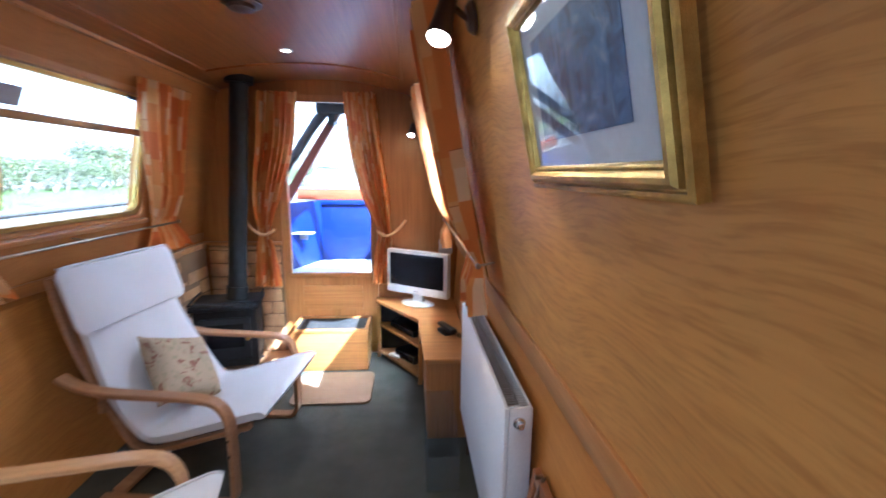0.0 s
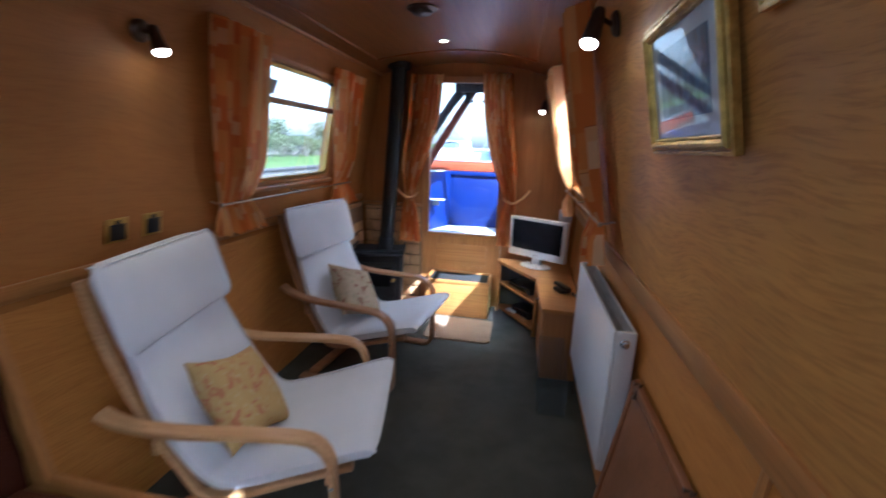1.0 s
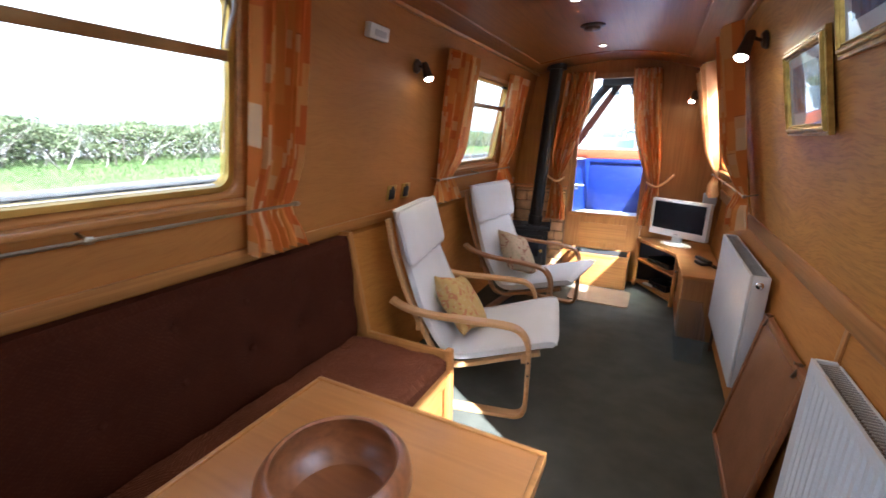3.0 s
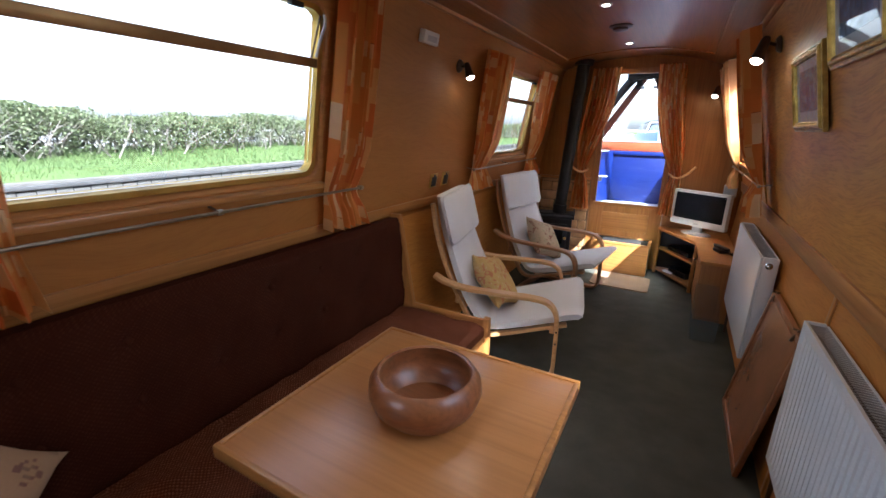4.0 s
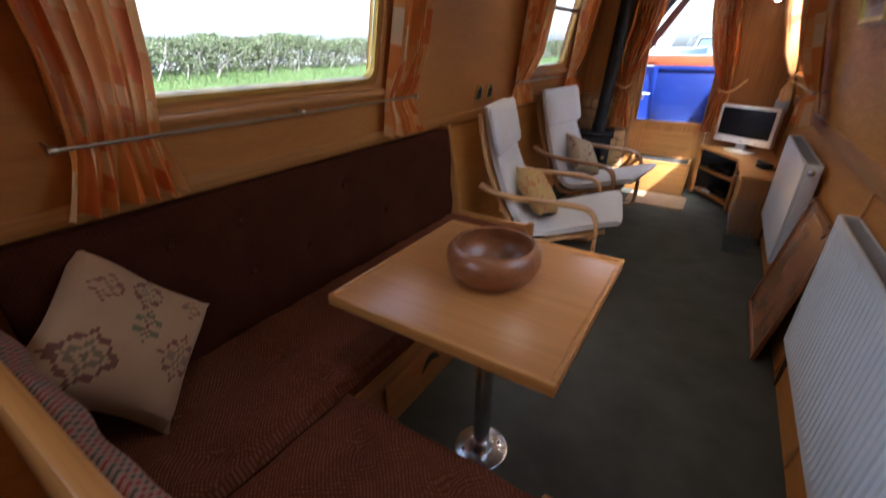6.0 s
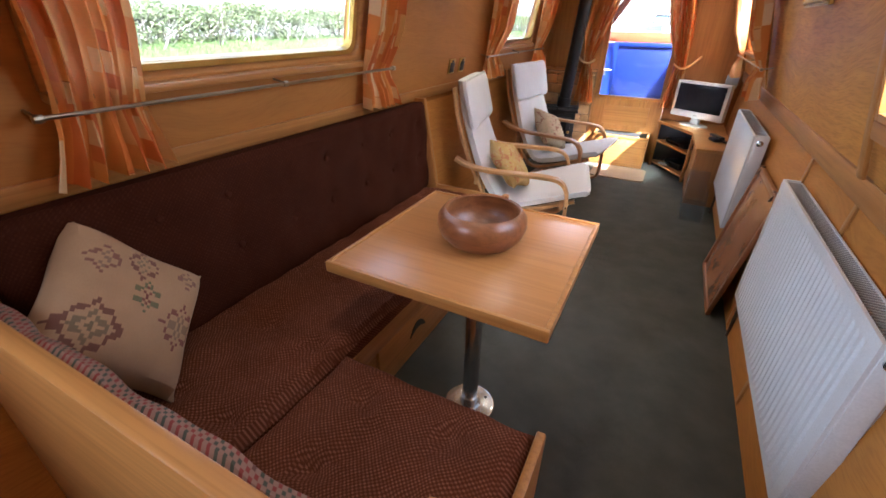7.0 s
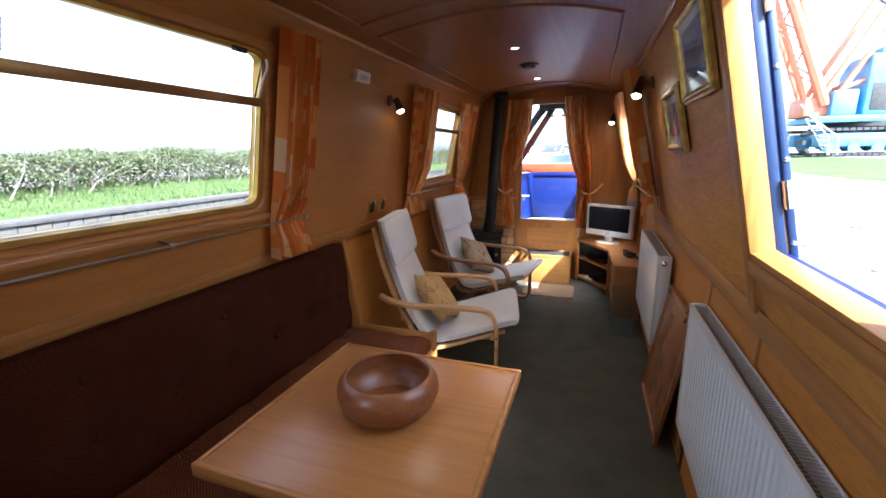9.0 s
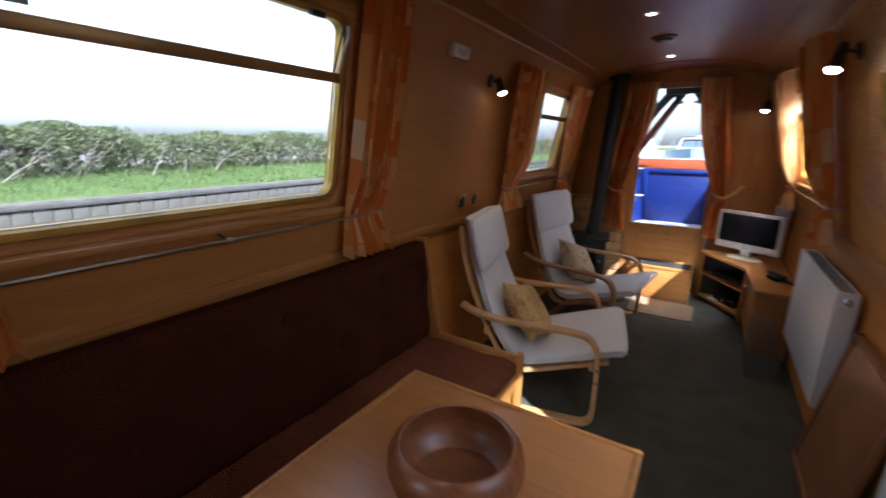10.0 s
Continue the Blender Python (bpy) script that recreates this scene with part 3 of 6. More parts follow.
# ---- curtains ----
def curtain_mesh(place, rows, pleats, depth, seed, nu=56):
    """rows: (v, u0, u1, depth factor) from the top down; place(u, v, w) gives the point."""
    rng = random.Random(seed)
    ph = [rng.uniform(0, 6.28) for _ in range(5)]
    bm = bmesh.new()
    uv = bm.loops.layers.uv.new("UVMap")
    vecs = [(Vector((r[0], r[1], r[2])), r[3]) for r in rows]
    pts = spline([v for v, _ in vecs], 7)
    amps = [a for _, a in vecs]
    grid, coords = [], []
    for j, q in enumerate(pts):
        f = j / 7
        k = min(int(f), len(amps) - 2)
        amp = amps[k] + (amps[k + 1] - amps[k]) * (f - k)
        row, uvs = [], []
        for i in range(nu + 1):
            s = i / nu
            warp = s + 0.018 * math.sin(9 * s + ph[0]) + 0.012 * math.sin(17 * s + ph[1] + j * 0.05)
            fold = math.sin(2 * math.pi * pleats * warp + ph[2]) + 0.35 * math.sin(4.6 * math.pi * pleats * warp + ph[3] + 0.06 * j)
            u = q[1] + (q[2] - q[1]) * s
            w = depth * amp * (fold * 0.5 + 0.75)
            row.append(bm.verts.new(place(u, q[0], w)))
            uvs.append((s * 0.62 + seed * 3.1, q[0]))
        grid.append(row)
        coords.append(uvs)
    for j in range(len(grid) - 1):
        for i in range(nu):
            fc = bm.faces.new((grid[j][i], grid[j][i + 1], grid[j + 1][i + 1], grid[j + 1][i]))
            for lp, (jj, ii) in zip(fc.loops, ((j, i), (j, i + 1), (j + 1, i + 1), (j + 1, i))):
                lp[uv].uv = coords[jj][ii]
    return bm


CURTAIN_LABEL = "orange patchwork print cotton curtain held behind a rod"


def side_curtain(side, rows, seed, pleats=6, depth=0.062, cloth_mat=None):
    def place(u, v, w):
        return on_wall(side, u, v, w + 0.036)
    c = thing("curtain", on_wall(side, rows[-1][1], rows[-1][0], 0.03), CURTAIN_LABEL, "curtain", "cabin window curtains")
    part("fabric", curtain_mesh(place, rows, pleats, depth, seed), cloth_mat or M_CURTAIN, c)
    return c


# top to hem: height, from y, to y, fold depth
side_curtain(-1, [(1.88, 0.665, 0.875, 1), (1.60, 0.67, 0.885, 1), (1.30, 0.68, 0.895, 0.9), (1.112, 0.69, 0.90, 0.14), (1.03, 0.69, 0.92, 0.7), (0.96, 0.683, 0.94, 1)], 1)
side_curtain(-1, [(1.88, -0.58, -0.30, 1), (1.60, -0.54, -0.292, 1), (1.30, -0.495, -0.28, 0.9), (1.112, -0.478, -0.268, 0.14), (1.03, -0.505, -0.258, 0.7), (0.96, -0.535, -0.248, 1)], 2)
side_curtain(-1, [(1.85, 1.97, 2.29, 1), (1.60, 2.00, 2.32, 1), (1.30, 2.06, 2.35, 0.9), (1.11, 2.12, 2.36, 0.14), (1.03, 2.11, 2.39, 0.7), (0.965, 2.10, 2.42, 1)], 3)
side_curtain(-1, [(1.85, 3.07, 3.44, 1), (1.60, 3.12, 3.45, 1), (1.30, 3.23, 3.50, 0.9), (1.11, 3.30, 3.54, 0.14), (1.03, 3.28, 3.59, 0.7), (0.955, 3.25, 3.64, 1)], 4)
side_curtain(1, [(1.87, 2.04, 2.38, 1), (1.60, 2.10, 2.46, 1), (1.30, 2.18, 2.54, 0.95), (1.11, 2.25, 2.56, 0.3), (1.03, 2.23, 2.52, 0.9), (0.94, 2.20, 2.58, 1.1)], 5)
side_curtain(1, [(1.87, 3.10, 3.74, 1), (1.60, 3.13, 3.74, 1), (1.30, 3.24, 3.74, 0.9), (1.11, 3.50, 3.72, 0.2), (1.03, 3.49, 3.75, 0.8), (0.95, 3.46, 3.80, 1)], 6, cloth_mat=M_CURTAIN_SUNLIT)


def curtain_rod(side, y0, y1, ym, z=1.10, off=0.058):
    r = thing("curtain_rod", on_wall(side, y0, z, 0), "slim brass rod holding the curtain hems", "curtain rod", "curtain rods")
    part("rod", tube(bmesh.new(), [on_wall(side, y0, z, off), on_wall(side, y1, z, off)], 0.0055, 8), M_ROD, r)
    for y in (y0 + 0.01, ym, y1 - 0.01):
        bm = tube(bmesh.new(), [on_wall(side, y, z, 0.0), on_wall(side, y, z, off)], 0.004, 8)
        lathe(bm, [(0.0, -0.012), (0.009, -0.010), (0.0105, 0), (0.009, 0.010), (0.0, 0.012)], Matrix.Translation(on_wall(side, y, z, off)) @ pose(0, 0, 0, 90, 0, 0), 10)
        part("bracket", bm, M_ROD, r)
    return r


curtain_rod(-1, -0.52, 0.915, 0.213, 1.115)
curtain_rod(-1, 2.12, 3.56, 2.80)
curtain_rod(1, 2.24, 3.74, 3.0)


def door_curtain(rows, seed):
    def place(u, v, w):
        return Vector((u, BOW - 0.025 - w, v))
    c = thing("curtain", (rows[-1][1], BOW - 0.03, rows[-1][0]), "orange patchwork print cotton curtain tied back beside the door", "curtain", "front door curtains")
    part("fabric", curtain_mesh(place, rows, 7, 0.065, seed), M_CURTAIN, c)
    return c


dc = door_curtain([(1.935, -0.455, -0.19, 1), (1.60, -0.485, -0.225, 1), (1.25, -0.53, -0.33, 0.9), (0.97, -0.515, -0.43, 0.45), (0.85, -0.53, -0.40, 0.7), (0.57, -0.555, -0.355, 1)], 7)
part("tieback", tube(bmesh.new(), spline([(-0.62, BOW - 0.01, 1.06), (-0.55, BOW - 0.05, 0.985), (-0.47, BOW - 0.09, 0.95), (-0.42, BOW - 0.06, 0.965), (-0.41, BOW - 0.02, 0.98)], 5), 0.011, 8), M_CURTAIN, dc)
dc = door_curtain([(1.945, 0.125, 0.345, 1), (1.60, 0.155, 0.38, 1), (1.25, 0.235, 0.43, 0.9), (0.97, 0.345, 0.44, 0.45), (0.85, 0.325, 0.455, 0.7), (0.58, 0.30, 0.47, 1)], 8)
part("tieback", tube(bmesh.new(), spline([(0.55, BOW - 0.01, 1.05), (0.49, BOW - 0.05, 0.985), (0.42, BOW - 0.09, 0.945), (0.36, BOW - 0.06, 0.96), (0.34, BOW - 0.02, 0.98)], 5), 0.011, 8), M_CURTAIN, dc)


# ---- front door and step ----
door = thing("door_1", (0, BOW, 0), "glazed oak front door leading to the bow", "door", kind="structure")
bm = bmesh.new()
for lo, hi in (((DX0 + 0.003, BOW + 0.004, 0.0), (-0.305, BOW + 0.044, DZ1)), ((0.29, BOW + 0.004, 0.0), (DX1 - 0.003, BOW + 0.044, DZ1)),
               ((-0.305, BOW + 0.004, 0.0), (0.29, BOW + 0.044, 0.645)), ((-0.305, BOW + 0.004, 1.885), (0.29, BOW + 0.044, DZ1))):
    tri_box(bm, lo, hi)
part("door_leaf", bm, M_TRIM_Z, door, smooth=False)
bm = bmesh.new()
for lo, hi in (((-0.325, BOW - 0.012, 0.615), (0.31, BOW + 0.003, 0.648)), ((-0.325, BOW - 0.012, 0.648), (-0.303, BOW + 0.003, 1.9)), ((0.288, BOW - 0.012, 0.648), (0.31, BOW + 0.003, 1.9))):
    tri_box(bm, lo, hi, 0.004)
part("glazing_bead", bm, M_TRIM_X, door)
part("raised_panel", box((-0.22, BOW - 0.006, 0.36), (0.22, BOW + 0.003, 0.55), 0.003), M_TRIM_X, door)
p = part("pane", box((-0.305, BOW + 0.02, 0.645), (0.29, BOW + 0.024, 1.885)), M_GLASS, door)
p.visible_shadow = False

step = thing("step_box", (0.01, 3.84, 0), "oak step box with a black mat top below the door", "step")
part("body", box((-0.25, 3.70, 0.0), (0.28, 3.985, 0.285), 0.005), M_TRIM_X, step)
bm = bmesh.new()
for lo, hi in (((-0.255, 3.695, 0.286), (0.285, 3.72, 0.312)), ((-0.255, 3.96, 0.286), (0.285, 3.985, 0.312)), ((-0.255, 3.72, 0.286), (-0.23, 3.96, 0.312)), ((0.26, 3.72, 0.286), (0.285, 3.96, 0.312))):
    tri_box(bm, lo, hi, 0.003)
part("rim", bm, M_TRIM_X, step)
part("tread_mat", box((-0.229, 3.721, 0.286), (0.259, 3.959, 0.302), 0.003), M_RUBBER, step, "black ribbed tread mat")

bm = bmesh.new()
ring_skin(bm, [[(x, y, z) for x, y in rounded(-0.16, 0.335, 3.245, 3.655, 0.05)] for z in (0.001, 0.011)])
bmesh.ops.recalc_face_normals(bm, faces=bm.faces[:])
single("doormat", bm, M_MAT, "tan pile doormat in front of the step", "mat")


# ---- stove ----
def stove():
    root = thing("wood_stove", (0, 0, 0), "black cast iron solid fuel stove in the corner", "stove")
    part("body", box((-0.19, -0.15, 0.10), (0.19, 0.15, 0.50), 0.012), M_IRON, root)
    part("top_plate", box((-0.21, -0.175, 0.50), (0.21, 0.17, 0.528), 0.008), M_IRON, root)
    bm = bmesh.new()
    for x in (-0.205, 0.205):
        tube(bm, [(x, -0.17, 0.552), (x, 0.16, 0.552)], 0.006, 8)
    tube(bm, [(-0.205, -0.172, 0.552), (0.205, -0.172, 0.552)], 0.006, 8)
    for x in (-0.2, 0.0, 0.2):
        tube(bm, [(x, -0.172, 0.525), (x, -0.172, 0.552)], 0.005, 6)
    part("top_rail", bm, M_IRON, root)
    dr = part("stove_door", box((-0.15, -0.172, 0.17), (0.15, -0.151, 0.45), 0.006), M_IRON, root)
    part("fire_glass", box((-0.11, -0.177, 0.25), (0.11, -0.1735, 0.41), 0.001), M_SCREEN, dr, "sooty door glass")
    part("door_knob", lathe(bmesh.new(), [(0.0, 0.0), (0.012, 0.004), (0.016, 0.016), (0.010, 0.028), (0.0, 0.03)], Matrix.Translation((0.135, -0.173, 0.31)) @ pose(0, 0, 0, 90, 0, 0), 12), M_BRASS, dr)
    part("ash_drawer", box((-0.14, -0.165, 0.115), (0.14, -0.151, 0.155), 0.004), M_IRON, root)
    for x in (-0.16, 0.16):
        for y in (-0.12, 0.12):
            part("leg", lathe(bmesh.new(), [(0.026, 0.04), (0.018, 0.055), (0.014, 0.08), (0.022, 0.101)], Matrix.Translation((x, y, 0)), 10), M_IRON, root)
    return root


st = stove()
st.matrix_basis = pose(-0.66, 3.725, 0.0, 0, 0, 12)
flue = thing("flue_pipe", (-0.61, 3.76, 0.528), "black stove flue pipe rising to the ceiling", "flue")
part("pipe", tube(bmesh.new(), [(-0.612, 3.755, 0.53), (-0.515, 3.80, 1.99)], 0.058, 20), M_IRON, flue)
part("collar", tube(bmesh.new(), [(-0.612, 3.755, 0.53), (-0.606, 3.758, 0.62)], 0.068, 20), M_IRON, flue)
part("ceiling_collar", tube(bmesh.new(), [(-0.517, 3.80, 1.955), (-0.515, 3.80, 2.0)], 0.088, 20), M_IRON, flue)
single("hearth", box((-0.885, 3.50, 0.0), (-0.30, 3.985, 0.04), 0.006), M_STONE, "sandstone hearth slab under the stove", "hearth")


def stone_wall(name, place, u0, u1, z0, z1, seed):
    """Pillowed sandstone blocks in courses on a grout bed."""
    rng = random.Random(seed)
    root = thing(name, place(u0, z0, 0), "sand coloured pillowed stone tiles behind the stove", "tiled surround", kind="structure")
    bm = bmesh.new()
    hexa(bm, [place(u, z, w) for z in (z0, z1) for u, w in ((u0, 0.001), (u1, 0.001), (u1, 0.008), (u0, 0.008))])
    part("grout_bed", bm, M_GROUT, root, smooth=False)
    z, k = z0 + 0.004, 0
    while z < z1 - 0.03:
        h = min(0.098, z1 - z)
        u = u0 + 0.003 - (0.09 if k % 2 else 0)
        while u < u1 - 0.01:
            w = rng.uniform(0.20, 0.30)
            a, b = max(u, u0 + 0.003), min(u + w, u1 - 0.003)
            if b - a > 0.02:
                bm, d = bmesh.new(), rng.uniform(0.026, 0.036)
                hexa(bm, [place(uu, zz, ww) for zz in (z, z + h - 0.006) for uu, ww in ((a, 0.006), (b - 0.005, 0.006), (b - 0.005, d), (a, d))], 0.013)
                part("stone", bm, M_STONE, root)
            u += w
        z += h
        k += 1
    return root


stone_wall("trim_stone_bow", lambda u, z, w: Vector((u, BOW - w, z)), -0.885, -0.365, 0.04, 0.86, 3)
stone_wall("trim_stone_port", lambda u, z, w: Vector((-side_x(z) + w, u, z)), 3.45, 3.995, 0.04, 0.89, 4)
single("trim_stone_cap", box((-0.92, 3.972, 0.862), (-0.365, 3.998, 0.89), 0.004), M_TRIM_X, "oak capping over the stone tiles", "trim", "structure")


# ---- sofa ----
def buttons(places, r=0.012):
    bm = bmesh.new()
    for p, n in places:
        q = Vector(n).to_track_quat("Z", "Y").to_matrix().to_4x4()
        lathe(bm, [(0.0, -0.006), (r, -0.004), (r, 0.003), (r * 0.6, 0.007), (0.0, 0.008)], Matrix.Translation(p) @ q, 10)
    return bm


def upholstery(o, du, dv, dn, nu, nv, dimples, t=0.09, puff=0.02):
    """A slab cushion from a corner, spanned by du and dv and thick along dn, dimpled at (u, v) fractions."""
    o, du, dv, dn = Vector(o), Vector(du), Vector(dv), Vector(dn).normalized()
    lu, lv = du.length, dv.length
    bm = bmesh.new()
    uv = bm.loops.layers.uv.new("UVMap")
    top, low = [], []
    for j in range(nv + 1):
        rt, rl = [], []
        for i in range(nu + 1):
            u, v = i / nu, j / nv
            e = min(u * lu, (1 - u) * lu, v * lv, (1 - v) * lv)
            edge = max(0.0, 1 - e / 0.035)
            h = t + puff * (1 - edge) - 0.018 * edge * edge
            for cu, cv in dimples:
                dd = math.hypot((u - cu) * lu, (v - cv) * lv)
                h -= 0.024 * math.exp(-(dd / 0.035) ** 2) + 0.006 * math.exp(-dd / 0.07) * math.sin(7 * math.atan2((v - cv) * lv, (u - cu) * lu) + 3 * cu)
            h += 0.004 * math.sin(u * lu * 19 + v * 5) * math.sin(v * lv * 16 + 1.3)
            h += 0.005 * math.sin(9 * (u * lu + v * lv) + 4 * math.sin(v * lv * 7)) * math.sin(31 * u * lu - 12 * v * lv)
            rt.append(bm.verts.new(o + du * u + dv * v + dn * h))
            rl.append(bm.verts.new(o + du * u + dv * v))
        top.append(rt)
        low.append(rl)
    for j in range(nv):
        for i in range(nu):
            bm.faces.new((top[j][i], top[j][i + 1], top[j + 1][i + 1], top[j + 1][i]))
            bm.faces.new((low[j][i], low[j + 1][i], low[j + 1][i + 1], low[j][i + 1]))
    for i in range(nu):
        bm.faces.new((top[0][i], low[0][i], low[0][i + 1], top[0][i + 1]))
        bm.faces.new((top[nv][i], top[nv][i + 1], low[nv][i + 1], low[nv][i]))
    for j in range(nv):
        bm.faces.new((top[j][0], top[j + 1][0], low[j + 1][0], low[j][0]))
        bm.faces.new((top[j][nu], low[j][nu], low[j + 1][nu], top[j + 1][nu]))
    bmesh.ops.recalc_face_normals(bm, faces=bm.faces[:])
    eu, ev = du.normalized(), dv.normalized()
    turned = 0.7071
    for fc in bm.faces:
        for lp in fc.loops:
            q = lp.vert.co - o
            a, b, k = q.dot(eu), q.dot(ev), q.dot(dn)
            lp[uv].uv = ((a + b + k) * turned, (a - b + k) * turned)
    return bm


sofa = thing("corner_sofa", (-0.6, 0.3, 0), "built-in corner bench with buttoned maroon moquette cushions", "sofa")
SEAT, FRONT, END, INNER, NEAR = 0.30, -0.335, 1.265, -0.19, -0.70
part("base", box((-0.89, -0.76, 0.0), (FRONT - 0.03, END - 0.02, SEAT - 0.002), 0.003), M_TRIM, sofa)
part("return_base", box((FRONT - 0.028, -0.76, 0.0), (0.285, INNER - 0.05, SEAT - 0.002), 0.003), M_TRIM_X, sofa)
part("front_lip", box((FRONT - 0.029, INNER, SEAT - 0.05), (FRONT + 0.004, END - 0.03, SEAT + 0.03), 0.004), M_TRIM, sofa)
part("drawer_front", box((FRONT - 0.029, 0.0, 0.06), (FRONT - 0.014, 0.56, 0.23), 0.004), M_TRIM, sofa)
pull = bmesh.new()
ring_skin(pull, [[(x, y, z) for y, z in [(0.28 + 0.062 * math.cos(a), 0.165 + 0.018 * math.sin(a) - 0.10 * (math.cos(a) * 0.062) ** 2 / 0.01) for a in [2 * math.pi * k / 20 for k in range(20)]]] for x in (FRONT - 0.0135, FRONT - 0.0115)])
part("finger_pull", pull, M_BLACK, sofa, "dark curved finger pull in the drawer front")
seat_dimples = [(u, v) for u in (0.16, 0.5, 0.84) for v in (0.08, 0.25, 0.42, 0.58, 0.75, 0.92)]
part("seat_cushion", upholstery((-0.885, NEAR, SEAT), (0.885 + FRONT, 0, 0), (0, END - 0.03 - NEAR, 0), (0, 0, 1), 22, 70, seat_dimples, 0.09, 0.018), M_SOFA, sofa)
part("return_cushion", upholstery((FRONT + 0.006, NEAR, SEAT), (0.285 - FRONT - 0.006, 0, 0), (0, INNER - NEAR, 0), (0, 0, 1), 26, 22, [(0.3, 0.3), (0.7, 0.3), (0.3, 0.74), (0.7, 0.74)], 0.09, 0.018), M_SOFA, sofa)
back_dimples = [(u, v) for u in (0.06, 0.19, 0.31, 0.44, 0.56, 0.69, 0.81, 0.94) for v in (0.42, 0.78)]
part("back_cushion", upholstery((-0.90, NEAR, SEAT + 0.08), (0, END - 0.03 - NEAR, 0), (-0.03, 0, 0.515), (1, 0, 0.06), 84, 20, back_dimples, 0.075, 0.016), M_SOFA_SHADED, sofa)
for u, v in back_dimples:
    part("button", buttons([((-0.90 - 0.03 * v + 0.071, NEAR + (END - 0.03 - NEAR) * u, SEAT + 0.08 + 0.515 * v + 0.004), (1, 0, 0.06))]), M_SOFA_SHADED, sofa)
bm = bmesh.new()
hexa(bm, [(-0.905, END - 0.028, 0.40), (-0.775, END - 0.028, 0.40), (-0.775, END, 0.40), (-0.905, END, 0.40),
          (-0.935, END - 0.028, 0.915), (-0.865, END - 0.028, 0.915), (-0.865, END, 0.915), (-0.935, END, 0.915)], 0.005)
part("back_end_panel", bm, M_TRIM_Z, sofa)
part("end_panel", box((-0.89, END - 0.02, 0.0), (FRONT - 0.01, END, 0.415), 0.004), M_TRIM_X, sofa)
part("end_post", box((FRONT - 0.012, END - 0.035, 0.0), (FRONT + 0.022, END + 0.004, 0.43), 0.006), M_TRIM_Z, sofa)
part("return_end_panel", box((0.287, NEAR - 0.02, 0.0), (0.312, INNER - 0.003, 0.405), 0.006), M_TRIM_Z, sofa)
# backrest of the return
part("return_back_cushion", upholstery((-0.885, -0.7625, SEAT + 0.10), (1.12, 0, 0), (0, -0.002, 0.392), (0, 1, 0.02), 60, 18, [(u, 0.5) for u in (0.12, 0.37, 0.62, 0.87)], 0.028, 0.012), M_SOFA_BACK, sofa, "red and green diamond weave back cushion")
part("return_back_panel", box((-0.89, -0.80, 0.0), (0.235, -0.765, 0.805), 0.005), M_TRIM_X, sofa)
part("return_back_post", box((0.235, -0.80, 0.0), (0.275, -0.66, 0.79), 0.012), M_TRIM_Z, sofa)


# ---- table and bowl ----
table = thing("pedestal_table", (-0.03, 0.17, 0), "square oak dining table on one chrome pedestal", "table")
part("tabletop", box((-0.382, -0.16, 0.662), (0.265, 0.50, 0.686), 0.004), M_TABLE, table)
bm = bmesh.new()
for lo, hi in (((-0.388, -0.166, 0.657), (0.271, -0.152, 0.691)), ((-0.388, 0.492, 0.657), (0.271, 0.506, 0.691)), ((-0.388, -0.152, 0.657), (-0.374, 0.492, 0.691)), ((0.257, -0.152, 0.657), (0.271, 0.492, 0.691))):
    tri_box(bm, lo, hi, 0.003)
part("edge_lipping", bm, M_TRIM_X, table)
part("pole", tube(bmesh.new(), [(-0.03, 0.132, 0.02), (-0.03, 0.132, 0.662)], 0.029, 24), M_CHROME, table)
part("floor_flange", lathe(bmesh.new(), [(0.0, 0.0), (0.095, 0.0), (0.095, 0.004), (0.088, 0.007), (0.042, 0.009), (0.036, 0.014), (0.034, 0.05), (0.0, 0.05)], Matrix.Translation((-0.03, 0.132, 0)), 28), M_CHROME, table)
part("top_flange", lathe(bmesh.new(), [(0.031, 0.608), (0.036, 0.64), (0.08, 0.653), (0.085, 0.6565)], Matrix.Translation((-0.03, 0.132, 0)), 28), M_CHROME, table)
for k in range(4):
    a = radians(45 + 90 * k)
    part("screw", lathe(bmesh.new(), [(0.006, 0.008), (0.005, 0.012), (0.0, 0.013)], Matrix.Translation((-0.03 + 0.068 * math.cos(a), 0.132 + 0.068 * math.sin(a), 0)), 8), M_STEEL_DARK, table)

prof = [(0.0, 0.0), (0.075, 0.0), (0.105, 0.008), (0.130, 0.035), (0.141, 0.066), (0.138, 0.092), (0.124, 0.112), (0.117, 0.116), (0.112, 0.112),
        (0.122, 0.092), (0.126, 0.066), (0.116, 0.038), (0.092, 0.018), (0.05, 0.013), (0.0, 0.012)]
single("wooden_bowl", lathe(bmesh.new(), prof, Matrix.Translation((-0.046, 0.182, 0.687)), 48), M_BOWL, "turned dark hardwood bowl standing empty on the table", "bowl")


